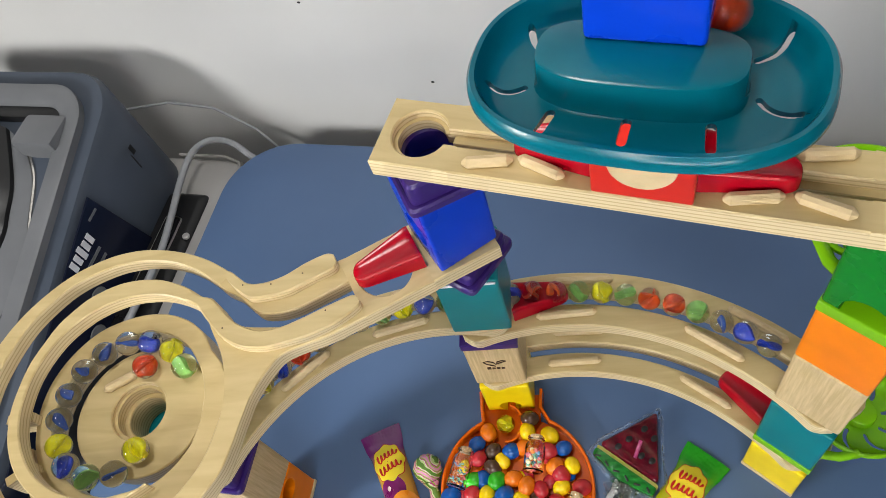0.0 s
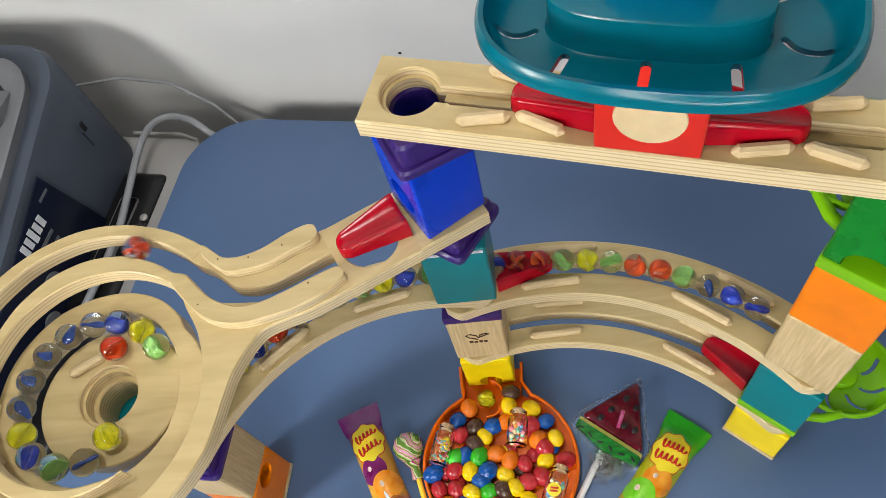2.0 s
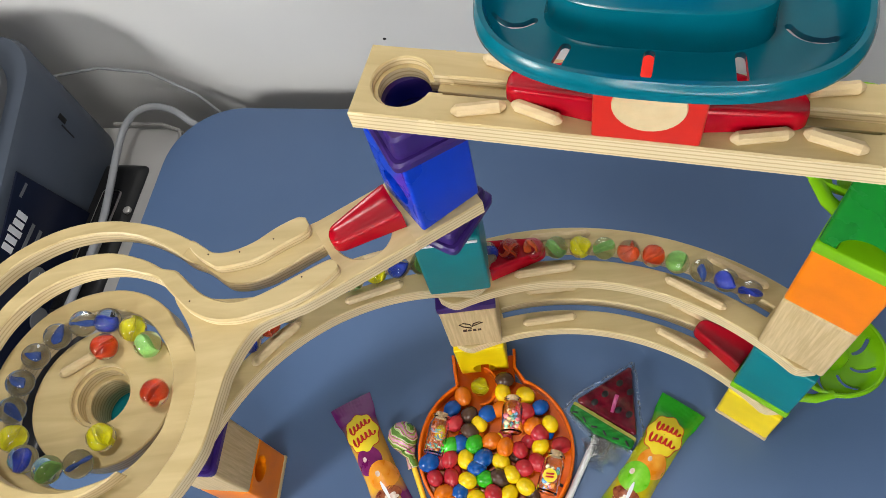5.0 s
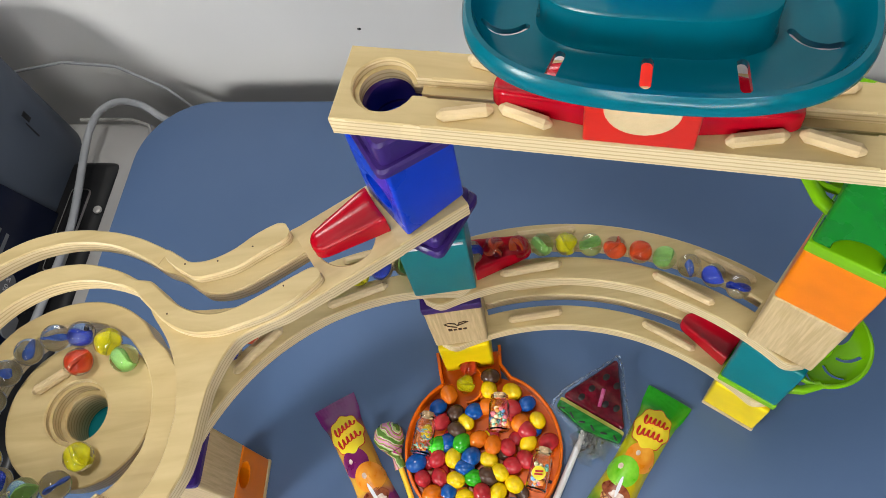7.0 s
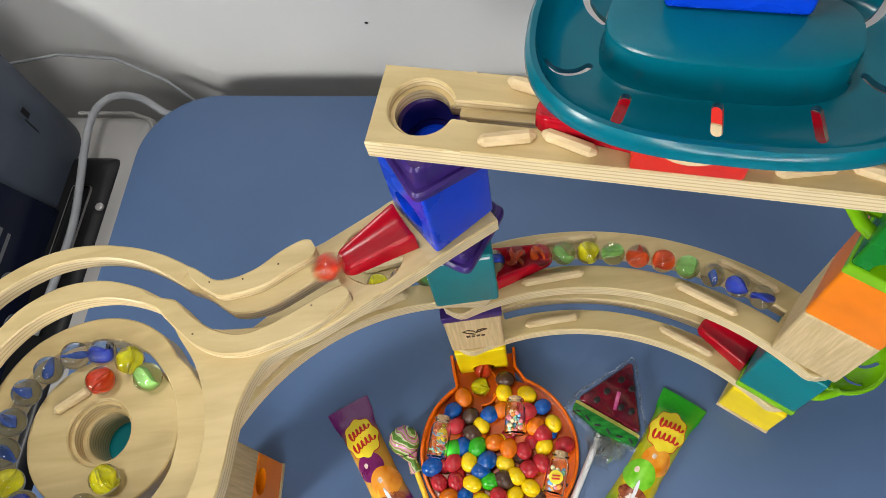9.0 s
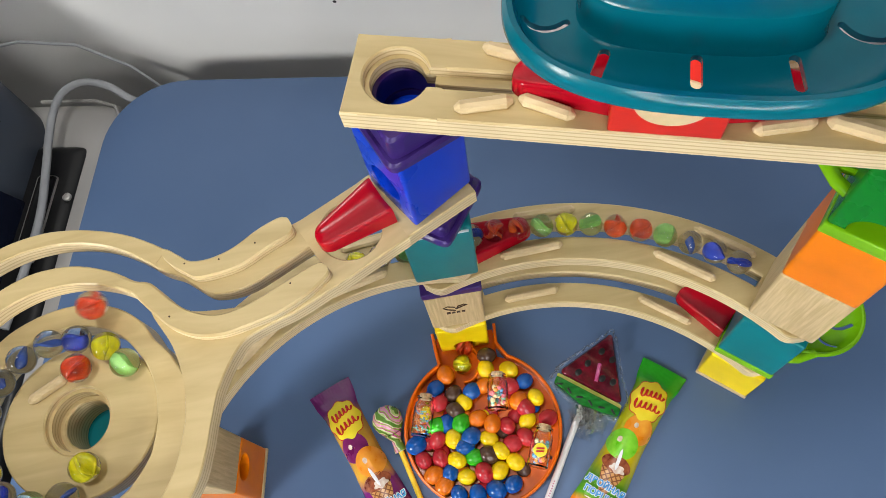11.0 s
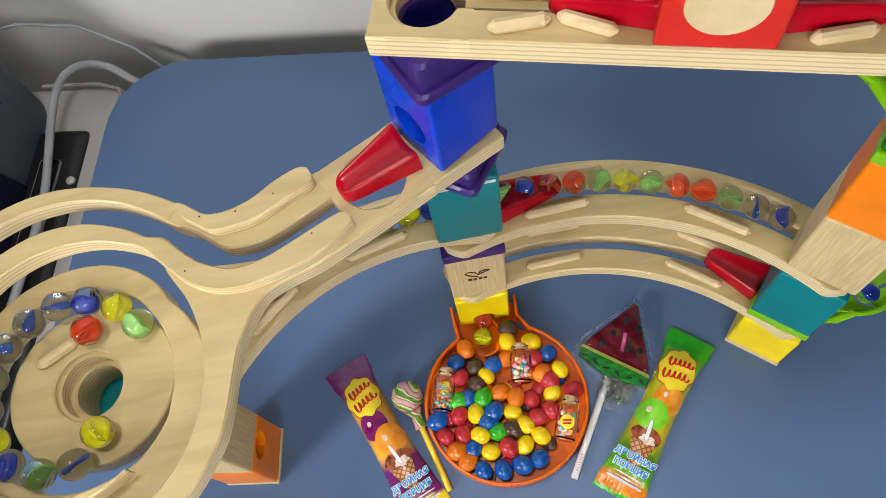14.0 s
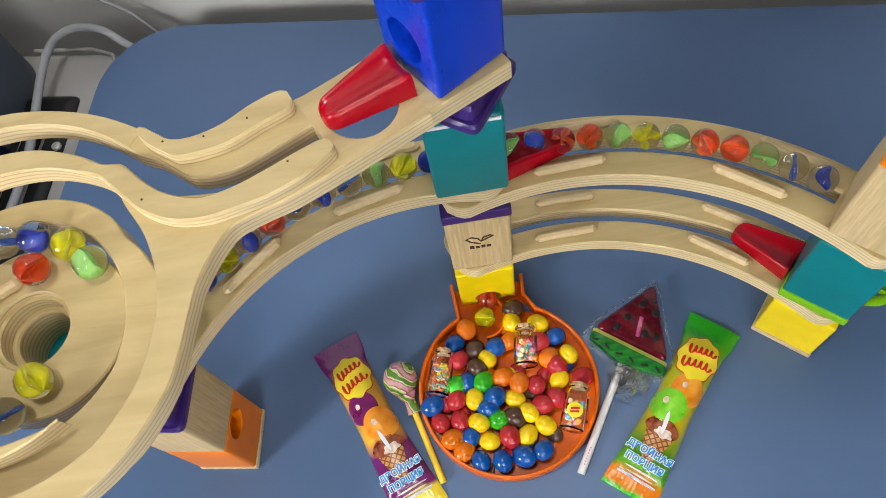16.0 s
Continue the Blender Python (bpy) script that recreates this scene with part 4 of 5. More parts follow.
CORK = mixed("cork", (0.2, 0.125, 0.065), (0.34, 0.22, 0.115), 0.8, 400, bump=0.5, bump_scale=900)
PASTEL = [mixed("sprinkle_" + n, c, tuple(min(1, v * 1.1) for v in c), 0.4, 200) for n, c in (("pink", (0.5, 0.12, 0.15)), ("mint", (0.14, 0.36, 0.26)), ("cream", (0.55, 0.45, 0.27)), ("orange", (0.55, 0.18, 0.03)), ("sky", (0.1, 0.24, 0.42)))]
LABEL_YELLOW = mixed("label_yellow", (0.85, 0.68, 0.02), (0.9, 0.74, 0.05), 0.4, 60)
LABEL_RED = mixed("label_red", (0.5, 0.012, 0.01), (0.6, 0.02, 0.015), 0.4, 60)


def jar(m, tall, labelled, what, sticks=False):
    ob = thing("candy_jar", m, what, "jar", "little jars")
    r = 0.0085
    outer = [(0.001, 0), (r - 0.001, 0), (r, 0.001), (r, tall * 0.68), (r * 0.92, tall * 0.76), (r * 0.72, tall * 0.82), (r * 0.72, tall * 0.86), (r * 0.85, tall * 0.88), (r * 0.85, tall * 0.93), (r * 0.6, tall * 0.935)]
    inner = [(r * 0.58, tall * 0.86), (r * 0.62, tall * 0.8), (r - 0.0012, tall * 0.7), (r - 0.0012, 0.0015), (0.001, 0.0012)]
    part("glass", lathe(outer + inner, 28), CLEAR, ob).visible_shadow = False
    part("cork", lathe([(r * 0.56, tall * 0.84), (r * 0.58, tall * 0.93), (r * 0.6, tall * 0.99), (r * 0.5, tall)], 20), CORK, ob, "cork stopper")
    local = random.Random(int(tall * 1e5))
    for k in range(38):
        a, q, z = local.uniform(0, 6.28), 0.0058 * math.sqrt(local.random()), local.uniform(0.003, tall * 0.64)
        if sticks:
            bm = box(0.0011, 0.0011, -0.0028, 0.0028, 0.0002)
        else:
            bm = ball(local.uniform(0.0015, 0.0023), u=10, v=7)
        part("sprinkle", bm, PASTEL[k % 5], ob, "", pose(q * math.cos(a), q * math.sin(a), z, local.uniform(0, 90), local.uniform(0, 90), 0))
    if labelled:
        lab = part("label", lathe([(0.0052, 0), (0.0054, 0.0003), (0.001, 0.0004)], 24), LABEL_YELLOW, ob, "yellow scalloped label", pose(0, -r - 0.0004, tall * 0.36, 90, 0, 0))
        for z in (-0.0012, 0.0012):
            part("print_bar", box(0.0062, 0.0014, 0.0003, 0.0006, 0.0001), LABEL_RED, lab, "red printed bar", pose(0, z, 0.0002, 0, 0, 12))


def lying(foot, head, z, roll=0):
    """A pose that lays an upright thing down from foot to head, its front turned up."""
    d = Vector((head[0] - foot[0], head[1] - foot[1], 0))
    return pose(foot[0], foot[1], z, 0, 0, math.degrees(math.atan2(d.y, d.x)) - 90) @ pose(0, 0, 0, -90, 0, 0) @ pose(0, 0, 0, 0, 0, roll)


jar(lying((0.0225, 0.2385), (0.0268, 0.268), 0.0225, 180), 0.031, False, "tiny corked glass jar of pastel pellets lying on candies")
jar(lying((-0.0432, 0.228), (-0.0337, 0.262), 0.019, 180), 0.035, False, "tiny corked glass jar of sprinkle sticks beside candies", True)
jar(lying((0.0448, 0.190), (0.0575, 0.2215), 0.0185, 0), 0.034, True, "tiny corked glass jar with a yellow label lying on candies")


# ---- sweets on the table ----
def zoned(name, stops, rough=0.25):
    """A printed foil whose colour changes along its length (x of the pack)."""
    m, n, l, b = shader(name, stops[0][1], rough, 0.0, 0.4)
    co = n.new("ShaderNodeTexCoord")
    sp = n.new("ShaderNodeSeparateXYZ")
    l.new(co.outputs["Object"], sp.inputs[0])
    no = n.new("ShaderNodeTexNoise")
    no.inputs["Scale"].default_value = 60
    l.new(co.outputs["Object"], no.inputs["Vector"])
    ad = n.new("ShaderNodeMath")
    ad.operation, ad.inputs[1].default_value = "MULTIPLY_ADD", 0.012
    l.new(no.outputs["Fac"], ad.inputs[0])
    l.new(sp.outputs["X"], ad.inputs[2])
    rm = n.new("ShaderNodeMapRange")
    rm.inputs["From Min"].default_value, rm.inputs["From Max"].default_value = 0.006, 0.148
    l.new(ad.outputs[0], rm.inputs["Value"])
    r = n.new("ShaderNodeValToRGB")
    e = r.color_ramp.elements
    e[0].position, e[0].color = stops[0][0], (*stops[0][1], 1)
    e[1].position, e[1].color = stops[-1][0], (*stops[-1][1], 1)
    for p, c in stops[1:-1]:
        e.new(p).color = (*c, 1)
    l.new(rm.outputs[0], r.inputs[0])
    l.new(r.outputs[0], b.inputs["Base Color"])
    w = n.new("ShaderNodeTexNoise")
    w.inputs["Scale"].default_value, w.inputs["Detail"].default_value = 90, 2
    l.new(co.outputs["Object"], w.inputs["Vector"])
    k = n.new("ShaderNodeBump")
    k.inputs["Strength"].default_value, k.inputs["Distance"].default_value = 0.6, 0.003
    l.new(w.outputs["Fac"], k.inputs["Height"])
    l.new(k.outputs[0], b.inputs["Normal"])
    return m


LEN = 0.142


def pack_width(x):
    return lerp_table([(0, 0.0192), (0.012, 0.0182), (0.024, 0.0156), (0.04, 0.0149), (0.07, 0.0143), (0.115, 0.0172), (0.13, 0.0188), (LEN, 0.0195)], x)


def pack_top(x, y):
    w = pack_width(x)
    h = lerp_table([(0, 0.0016), (0.012, 0.0022), (0.03, 0.012), (0.07, 0.0145), (0.11, 0.0115), (0.128, 0.0025), (LEN, 0.0016)], x)
    f = max(0.0, 1 - (abs(y) / w) ** 2.4) ** 0.6
    crimp = 0.00035 * math.sin(y * 2600) if x < 0.011 or x > 0.129 else 0
    return 0.0008 + h * f + crimp


def wrapper(m, material, what, fruit, ball_c, cone_c, text_c):
    ob = thing("lolly_wrapper", m, what, "candy wrapper", "wrapped ice lollies")
    bm = bmesh.new()
    rings = []
    nx, ny = 56, 28
    for i in range(nx + 1):
        x = LEN * i / nx
        w = pack_width(x) - (0.0006 * (i % 2) if i in (0, nx) else 0)
        top = [(x, w * (-1 + 2 * j / ny), pack_top(x, w * (-1 + 2 * j / ny))) for j in range(ny + 1)]
        bot = [(x, w * 0.92, 0.0004), (x, 0, 0.0002), (x, -w * 0.92, 0.0004)]
        rings.append(top + bot)
    part("foil", loft(rings), material, ob, smooth=60)

    def decal(name, cx, cy, outline, mat, label, lift=0.0005):
        rr = []
        for s in (0.02, 0.2, 0.4, 0.6, 0.8, 1.0):
            rr.append([(cx + s * p[0], cy + s * p[1], pack_top(cx + s * p[0], cy + s * p[1]) + lift) for p in outline])
        part(name, loft(rr, caps=False), mat, ob, label, smooth=60)

    def blob(a, b, lobes=0, amp=0.0, turn=0.0, n=64):
        out = []
        for k in range(n):
            t = 2 * math.pi * k / n
            q = 1 + amp * math.cos(lobes * t)
            u, v = a * q * math.cos(t), b * q * math.sin(t)
            out.append((u * math.cos(turn) - v * math.sin(turn), u * math.sin(turn) + v * math.cos(turn)))
        return out
    decal("logo_edge", 0.034, 0.0, blob(0.0185, 0.0142, 8, 0.055), LABEL_RED, "thin red scalloped outline", 0.0004)
    decal("logo_patch", 0.034, 0.0, blob(0.0178, 0.0136, 8, 0.055), LABEL_YELLOW, "yellow scalloped patch", 0.0007)
    for dx, wide, loops in ((-0.0060, 0.0090, 5), (0.0052, 0.0098, 5)):
        wave = []
        for k in range(loops * 12 + 1):
            w = -1 + 2 * k / (loops * 12)
            turn = (k / 12) * 2 * math.pi
            tall = 0.0056 if k < 12 else 0.0040
            x = 0.034 + dx - 0.0018 * w - tall * 0.75 * math.sin(turn)
            y = wide * w + 0.0010 * math.cos(turn)
            wave.append((x, y, pack_top(x, y) + 0.0010))
        part("red_stroke", tube(wave, [0.00078 + 0.0003 * math.cos(k * math.pi / 3) for k in range(len(wave))], 6), LABEL_RED, ob, "red printed mark as a looping stroke")
    decal("fruit_ball", 0.060, 0.003 * fruit, blob(0.0125, 0.0112), ball_c[0], "printed scoop")
    decal("fruit_ball", 0.076, -0.003 * fruit, blob(0.0125, 0.012), ball_c[1], "printed scoop", 0.0009)
    decal("shine", 0.0575, 0.003 * fruit - 0.003, blob(0.0022, 0.0017), MILK, "pale printed highlight", 0.0008)
    decal("shine", 0.0735, -0.003 * fruit - 0.0035, blob(0.0025, 0.0019), MILK, "pale printed highlight", 0.0012)
    decal("cone", 0.1045, 0.0, [(0.015 * math.cos(t), (0.0078 - 0.0046 * math.cos(t)) * math.copysign(abs(math.sin(t)) ** 0.5, math.sin(t))) for t in [2 * math.pi * k / 40 for k in range(40)]], cone_c, "printed waffle cone", 0.0006)
    decal("cone_filling", 0.0925, 0.0, blob(0.0068, 0.0118), FILLING, "printed brown cone filling", 0.0009)
    decal("milk_swirl", 0.0955, 0.002, blob(0.0034, 0.006, 5, 0.15), MILK, "printed milk swirl", 0.0012)
    decal("milk_stripe", 0.0885, 0.0, blob(0.0085, 0.0014, 0, 0, 0.12), WHITE, "white printed stick", 0.0015)
    for k, wide in enumerate((0.012, 0.010)):
        decal("small_print", 0.1245 + 0.0028 * k, 0.001, blob(0.0006, wide), MILK, "small print as a pale bar", 0.0008)
    for word, x in (("ДВОЙНАЯ", 0.1115), ("ПОРЦИЯ", 0.1195)):
        for size, mat, dz in ((0.0064, WHITE, 0.0), (0.0064, text_c, 0.0004)):
            cu = bpy.data.curves.new("lettering", "FONT")
            cu.body, cu.size, cu.align_x, cu.align_y = word, size, "CENTER", "CENTER"
            cu.extrude = 0.0001
            cu.offset = 0.0007 if dz == 0 else 0.00018
            cu.materials.append(mat)
            tx = new("lettering", cu)
            tx.parent = ob
            tx.matrix_basis = pose(x, 0.0, pack_top(x - 0.004, 0) + 0.0006 + dz, 0, 12 if x > 0.115 else 6, 0) @ pose(0, 0, 0, 0, 0, 90)
    decal("white_band", 0.1300, 0.0, [(0.0010 * (1 if math.sin(t) > 0 else -1) * abs(math.sin(t)) ** 0.3, 0.0140 * math.cos(t)) for t in [2 * math.pi * k / 40 for k in range(40)]], WHITE, "pale printed band", 0.0008)
    return ob


SCOOP_O = mixed("print_orange", (0.8, 0.25, 0.01), (0.9, 0.4, 0.05), 0.3, 90)
SCOOP_G = mixed("print_green", (0.12, 0.5, 0.01), (0.3, 0.68, 0.06), 0.3, 90)
SCOOP_P = mixed("print_plum", (0.14, 0.008, 0.09), (0.24, 0.02, 0.15), 0.3, 90)
FILLING = mixed("print_filling", (0.14, 0.02, 0.008), (0.4, 0.12, 0.05), 0.3, 220)
MILK = mixed("print_milk", (0.6, 0.42, 0.34), (0.8, 0.72, 0.66), 0.35, 200)


def waffle():
    m, n, l, b = shader("print_waffle", (0.5, 0.25, 0.08), 0.3)
    co = n.new("ShaderNodeTexCoord")
    mp = n.new("ShaderNodeMapping")
    mp.inputs["Rotation"].default_value = (0, 0, 0.8)
    l.new(co.outputs["Object"], mp.inputs["Vector"])
    br = n.new("ShaderNodeTexBrick")
    br.offset = 0.0
    br.inputs["Scale"].default_value = 1.0
    br.inputs["Brick Width"].default_value, br.inputs["Row Height"].default_value, br.inputs["Mortar Size"].default_value = 0.0034, 0.0034, 0.0005
    br.inputs["Color1"].default_value, br.inputs["Color2"].default_value, br.inputs["Mortar"].default_value = (0.6, 0.3, 0.11, 1), (0.52, 0.25, 0.08, 1), (0.2, 0.06, 0.015, 1)
    l.new(mp.outputs[0], br.inputs["Vector"])
    l.new(br.outputs["Color"], b.inputs["Base Color"])
    return m


CONE = waffle()
PRINT_BLUE = mixed("print_blue", (0.02, 0.25, 0.6), (0.04, 0.33, 0.7), 0.35, 60)
G_FOIL = zoned("green_foil", [(0, (0.015, 0.32, 0.012)), (0.12, (0.015, 0.32, 0.012)), (0.3, (0.42, 0.46, 0.008)), (0.6, (0.58, 0.46, 0.008)), (0.76, (0.08, 0.3, 0.014)), (0.86, (0.09, 0.34, 0.014)), (0.9, (0.78, 0.22, 0.01)), (0.97, (0.78, 0.22, 0.01)), (1.0, (0.05, 0.5, 0.03))])
P_FOIL = zoned("purple_foil", [(0, (0.13, 0.015, 0.13)), (0.15, (0.14, 0.015, 0.14)), (0.3, (0.6, 0.32, 0.04)), (0.58, (0.8, 0.42, 0.03)), (0.66, (0.17, 0.012, 0.16)), (0.88, (0.14, 0.01, 0.12)), (0.91, (0.8, 0.6, 0.03)), (1.0, (0.8, 0.6, 0.03))])


def pack_pose(head, foot):
    return pose(head[0], head[1], 0, 0, 0, math.degrees(math.atan2(foot[1] - head[1], foot[0] - head[0])))


wrapper(pack_pose((0.1658, 0.2540), (0.0754, 0.146)), G_FOIL, "green and yellow printed foil wrapper lying on the table", 1, (SCOOP_O, SCOOP_G), CONE, PRINT_BLUE)
wrapper(pack_pose((-0.1185, 0.2850), (-0.065, 0.156)), P_FOIL, "purple and orange printed foil wrapper lying on the table", -1, (SCOOP_P, SCOOP_O), CONE, PRINT_BLUE)

def striped_foil():
    """Foil with swirled stripes of green, pink and cream, crumpled and glossy."""
    m, n, l, b = shader("lolly_foil", (0.3, 0.4, 0.12), 0.22, 0.0, 0.5)
    co = n.new("ShaderNodeTexCoord")
    wa = n.new("ShaderNodeTexWave")
    wa.bands_direction = "DIAGONAL"
    wa.inputs["Scale"].default_value, wa.inputs["Distortion"].default_value = 34.0, 5.0
    wa.inputs["Detail"].default_value, wa.inputs["Detail Scale"].default_value = 2.0, 1.5
    l.new(co.outputs["Object"], wa.inputs["Vector"])
    r = n.new("ShaderNodeValToRGB")
    r.color_ramp.interpolation = "CONSTANT"
    e = r.color_ramp.elements
    e[0].position, e[0].color = 0.0, (0.10, 0.22, 0.03, 1)
    e[1].position, e[1].color = 0.22, (0.42, 0.52, 0.2, 1)
    for p, c in ((0.42, (0.62, 0.6, 0.42)), (0.56, (0.42, 0.04, 0.2)), (0.74, (0.25, 0.4, 0.06)), (0.9, (0.6, 0.25, 0.36))):
        e.new(p).color = (*c, 1)
    l.new(wa.outputs["Fac"], r.inputs[0])
    l.new(r.outputs[0], b.inputs["Base Color"])
    no = n.new("ShaderNodeTexNoise")
    no.inputs["Scale"].default_value, no.inputs["Detail"].default_value = 330, 3
    l.new(co.outputs["Object"], no.inputs["Vector"])
    k = n.new("ShaderNodeBump")
    k.inputs["Strength"].default_value, k.inputs["Distance"].default_value = 0.9, 0.0012
    l.new(no.outputs["Fac"], k.inputs["Height"])
    l.new(k.outputs[0], b.inputs["Normal"])
    return m


LOLLY_FOIL = striped_foil()
LOLLY_PINK = mixed("lolly_pink", (0.4, 0.03, 0.16), (0.55, 0.15, 0.3), 0.3, 160, bump=0.6, bump_scale=260, coat=0.4)
STICK_Y = mixed("yellow_stick", (0.75, 0.55, 0.03), (0.82, 0.62, 0.05), 0.4, 60)
MELON_RED = mixed("melon_red", (0.05, 0.002, 0.008), (0.14, 0.003, 0.016), 0.16, 120, bump=0.7, bump_scale=170, coat=0.6)
MELON_GREEN = mixed("melon_green", (0.008, 0.1, 0.014), (0.015, 0.2, 0.025), 0.2, 70, (1, 4, 1), bump=0.5, bump_scale=170, coat=0.6)
MELON_LIME = mixed("melon_lime", (0.4, 0.42, 0.06), (0.55, 0.5, 0.15), 0.3, 90)
WRAP_FILM = glass("clear_film", (0.97, 0.97, 0.97))
WRAP_FILM.node_tree.nodes["Principled BSDF"].inputs["IOR"].default_value = 1.22
WRAP_FILM.node_tree.nodes["Principled BSDF"].inputs["Transmission Weight"].default_value = 0.97
WRAP_FILM.node_tree.nodes["Principled BSDF"].inputs["Roughness"].default_value = 0.08


def build_lollies():
    ob = thing("lollipop", pose(-0.0692, 0.2466, 0), "round lollipop in striped green and pink foil on a yellow stick", "lollipop")
    bm = ball(0.0125, 1, 1, 0.95, 28, 18, at=(0, 0, 0.0125))
    for v in bm.verts:
        v.co += Vector((noise.noise(v.co * 300), noise.noise(v.co * 300 + Vector((5, 0, 0))), 0)) * 0.0012
    part("foil_ball", bm, LOLLY_FOIL, ob, "crumpled striped foil ball", smooth=30)
    d = Vector((0.0217, -0.0769, 0)).normalized()
    part("foil_skirt", tube([d * 0.010 + Vector((0, 0, 0.009)), d * 0.016 + Vector((0, 0, 0.006)), d * 0.026 + Vector((0, 0, 0.004))], [0.008, 0.004, 0.0055], 14), LOLLY_FOIL, ob, "gathered green foil")
    part("stick", tube([d * 0.015 + Vector((0, 0, 0.0045)), d * 0.079 + Vector((0, 0, 0.0025))], 0.0023, 12), STICK_Y, ob, "yellow plastic stick")

    ob = thing("lollipop", pose(0, 0, 0), "watermelon slice lollipop in crinkled clear film on a white stick", "lollipop")
    tip, c1, c2 = Vector((0.1290, 0.2897, 0)), Vector((0.0775, 0.2640, 0)), Vector((0.1225, 0.2285, 0))

    def slab(pts, z0, z1, r):
        mid = sum(pts, Vector()) / len(pts)
        rings = []
        for s, z in ((0.95, z0), (1.0, z0 + 0.001), (1.0, z1 - 0.0015), (0.93, z1)):
            out = []
            for i, p in enumerate(pts):
                a, b = pts[i - 1], pts[(i + 1) % len(pts)]
                for k in range(5):
                    w = k / 4
                    q0, q1 = p + (a - p).normalized() * r, p + (b - p).normalized() * r
                    q = q0 * (1 - w) ** 2 + p * 2 * w * (1 - w) + q1 * w ** 2
                    out.append(mid + (q - mid) * s + Vector((0, 0, z)))
            rings.append(out)
        return loft(rings)
    part("flesh", slab([tip, c1, c2], 0.001, 0.0115, 0.006), MELON_RED, ob, "dark red jelly slice")
    away = (c1 + c2) / 2 - tip
    away.normalize()
    part("pale_line", slab([c1 + away * 0.0005, c1 + away * 0.0035, c2 + away * 0.0035, c2 + away * 0.0005], 0.001, 0.0105, 0.001), MELON_LIME, ob, "pale inner rind")
    part("rind", slab([c1 + away * 0.0035, c1 + away * 0.010, (c1 + c2) / 2 + away * 0.0165, c2 + away * 0.011, c2 + away * 0.0035], 0.0008, 0.0125, 0.002), MELON_GREEN, ob, "striped green rind")
    for x, y in ((0.1165, 0.2745), (0.1235, 0.266), (0.103, 0.2665), (0.1115, 0.252), (0.1195, 0.2475), (0.0935, 0.2605)):
        part("seed", ball(0.003, 1.15, 0.9, 0.16, 14, 8), BLACK, ob, "black seed", pose(x, y, 0.0114, 0, 0, 40))
    part("rib", tube([(0.106, 0.2505, 0.0112), (0.1125, 0.2645, 0.0118)], 0.0016, 8), LOLLY_PINK, ob, "paler red streak")
    for k in range(6):
        w = (k + 0.5) / 6
        q = c1 + (c2 - c1) * w + away * (0.0085 + 0.003 * math.sin(math.pi * w))
        part("rind_mark", box(0.0016, 0.0052, 0, 0.0004, 0.0002), BLACK, ob, "black printed notch on the rind", pose(q.x, q.y, 0.0126, 0, 0, (20 if k % 2 else 75)))
    rings = []
    crinkle = random.Random(8)
    hull = [tip + (tip - (c1 + c2) / 2).normalized() * 0.008, c1 + (c1 - c2).normalized() * 0.004 - away * 0.006, c1 + (c1 - c2).normalized() * 0.007 + away * 0.011, (c1 + c2) / 2 + away * 0.020, c2 + (c2 - c1).normalized() * 0.007 + away * 0.012, c2 + (c2 - c1).normalized() * 0.006 - away * 0.006]
    middle = sum(hull, Vector()) / len(hull)
    edge = []
    for i, p in enumerate(hull):
        q = hull[(i + 1) % len(hull)]
        edge += [p + (q - p) * (k / 12) for k in range(12)]
    jag = [1 + crinkle.uniform(-0.035, 0.035) for _ in edge]
    for spread, z, rough_z in ((1.0, 0.0016, 0.0006), (0.97, 0.0030, 0.0016), (0.93, 0.0052, 0.0022), (0.89, 0.0072, 0.0018)):
        rings.append([middle + (p - middle) * (1 + (g - 1) * spread) * spread + Vector((0, 0, z + crinkle.uniform(-rough_z, rough_z) * 0.6)) for p, g in zip(edge, jag)])
    film = [[p + Vector((0, 0, -0.00025)) for p in ring] for ring in reversed(rings)]
    part("film_edge", loft(rings + film, caps=False), WRAP_FILM, ob, "crinkled clear film round the slice", smooth=0).visible_shadow = False
    loc = random.Random(3)
    base = Vector((0.0935, 0.2315, 0))
    for k in range(9):
        a = radians(200 + k * 15 + loc.uniform(-6, 6))
        ln = loc.uniform(0.014, 0.03)
        p0, p1 = base, base + Vector((math.cos(a) * ln * 0.6, math.sin(a) * ln, 0))
        s = Vector((-math.sin(a), math.cos(a), 0))
        rings = []
        for i in range(6):
            w = i / 5
            c = p0 + (p1 - p0) * w
            wid = 0.002 + 0.006 * w
            rings.append([c + s * wid * f + Vector((0, 0, 0.006 + 0.004 * math.sin(3.1 * w + k) + 0.002 * ((i + j) % 2))) for j, f in enumerate((-1, -0.3, 0.4, 1, 0.4, -0.3))])
        part("film_fold", loft(rings), WRAP_FILM, ob, "crinkled clear film", smooth=0)
    part("stick", tube([(0.0915, 0.2345, 0.006), (0.0469, 0.1632, 0.003)], 0.0027, 12), WHITE, ob, "white paper stick")
    for k in range(7):
        w = 0.78 + 0.024 * k
        part("date_mark", box(0.0008, 0.0012, 0, 0.0003, 0), LOLLY_PINK, ob, "faint printed bar", pose(0.0915 + (0.0469 - 0.0915) * w, 0.2345 + (0.1632 - 0.2345) * w, 0.0062 - 0.003 * w + 0.0022, 0, 0, 58))


build_lollies()


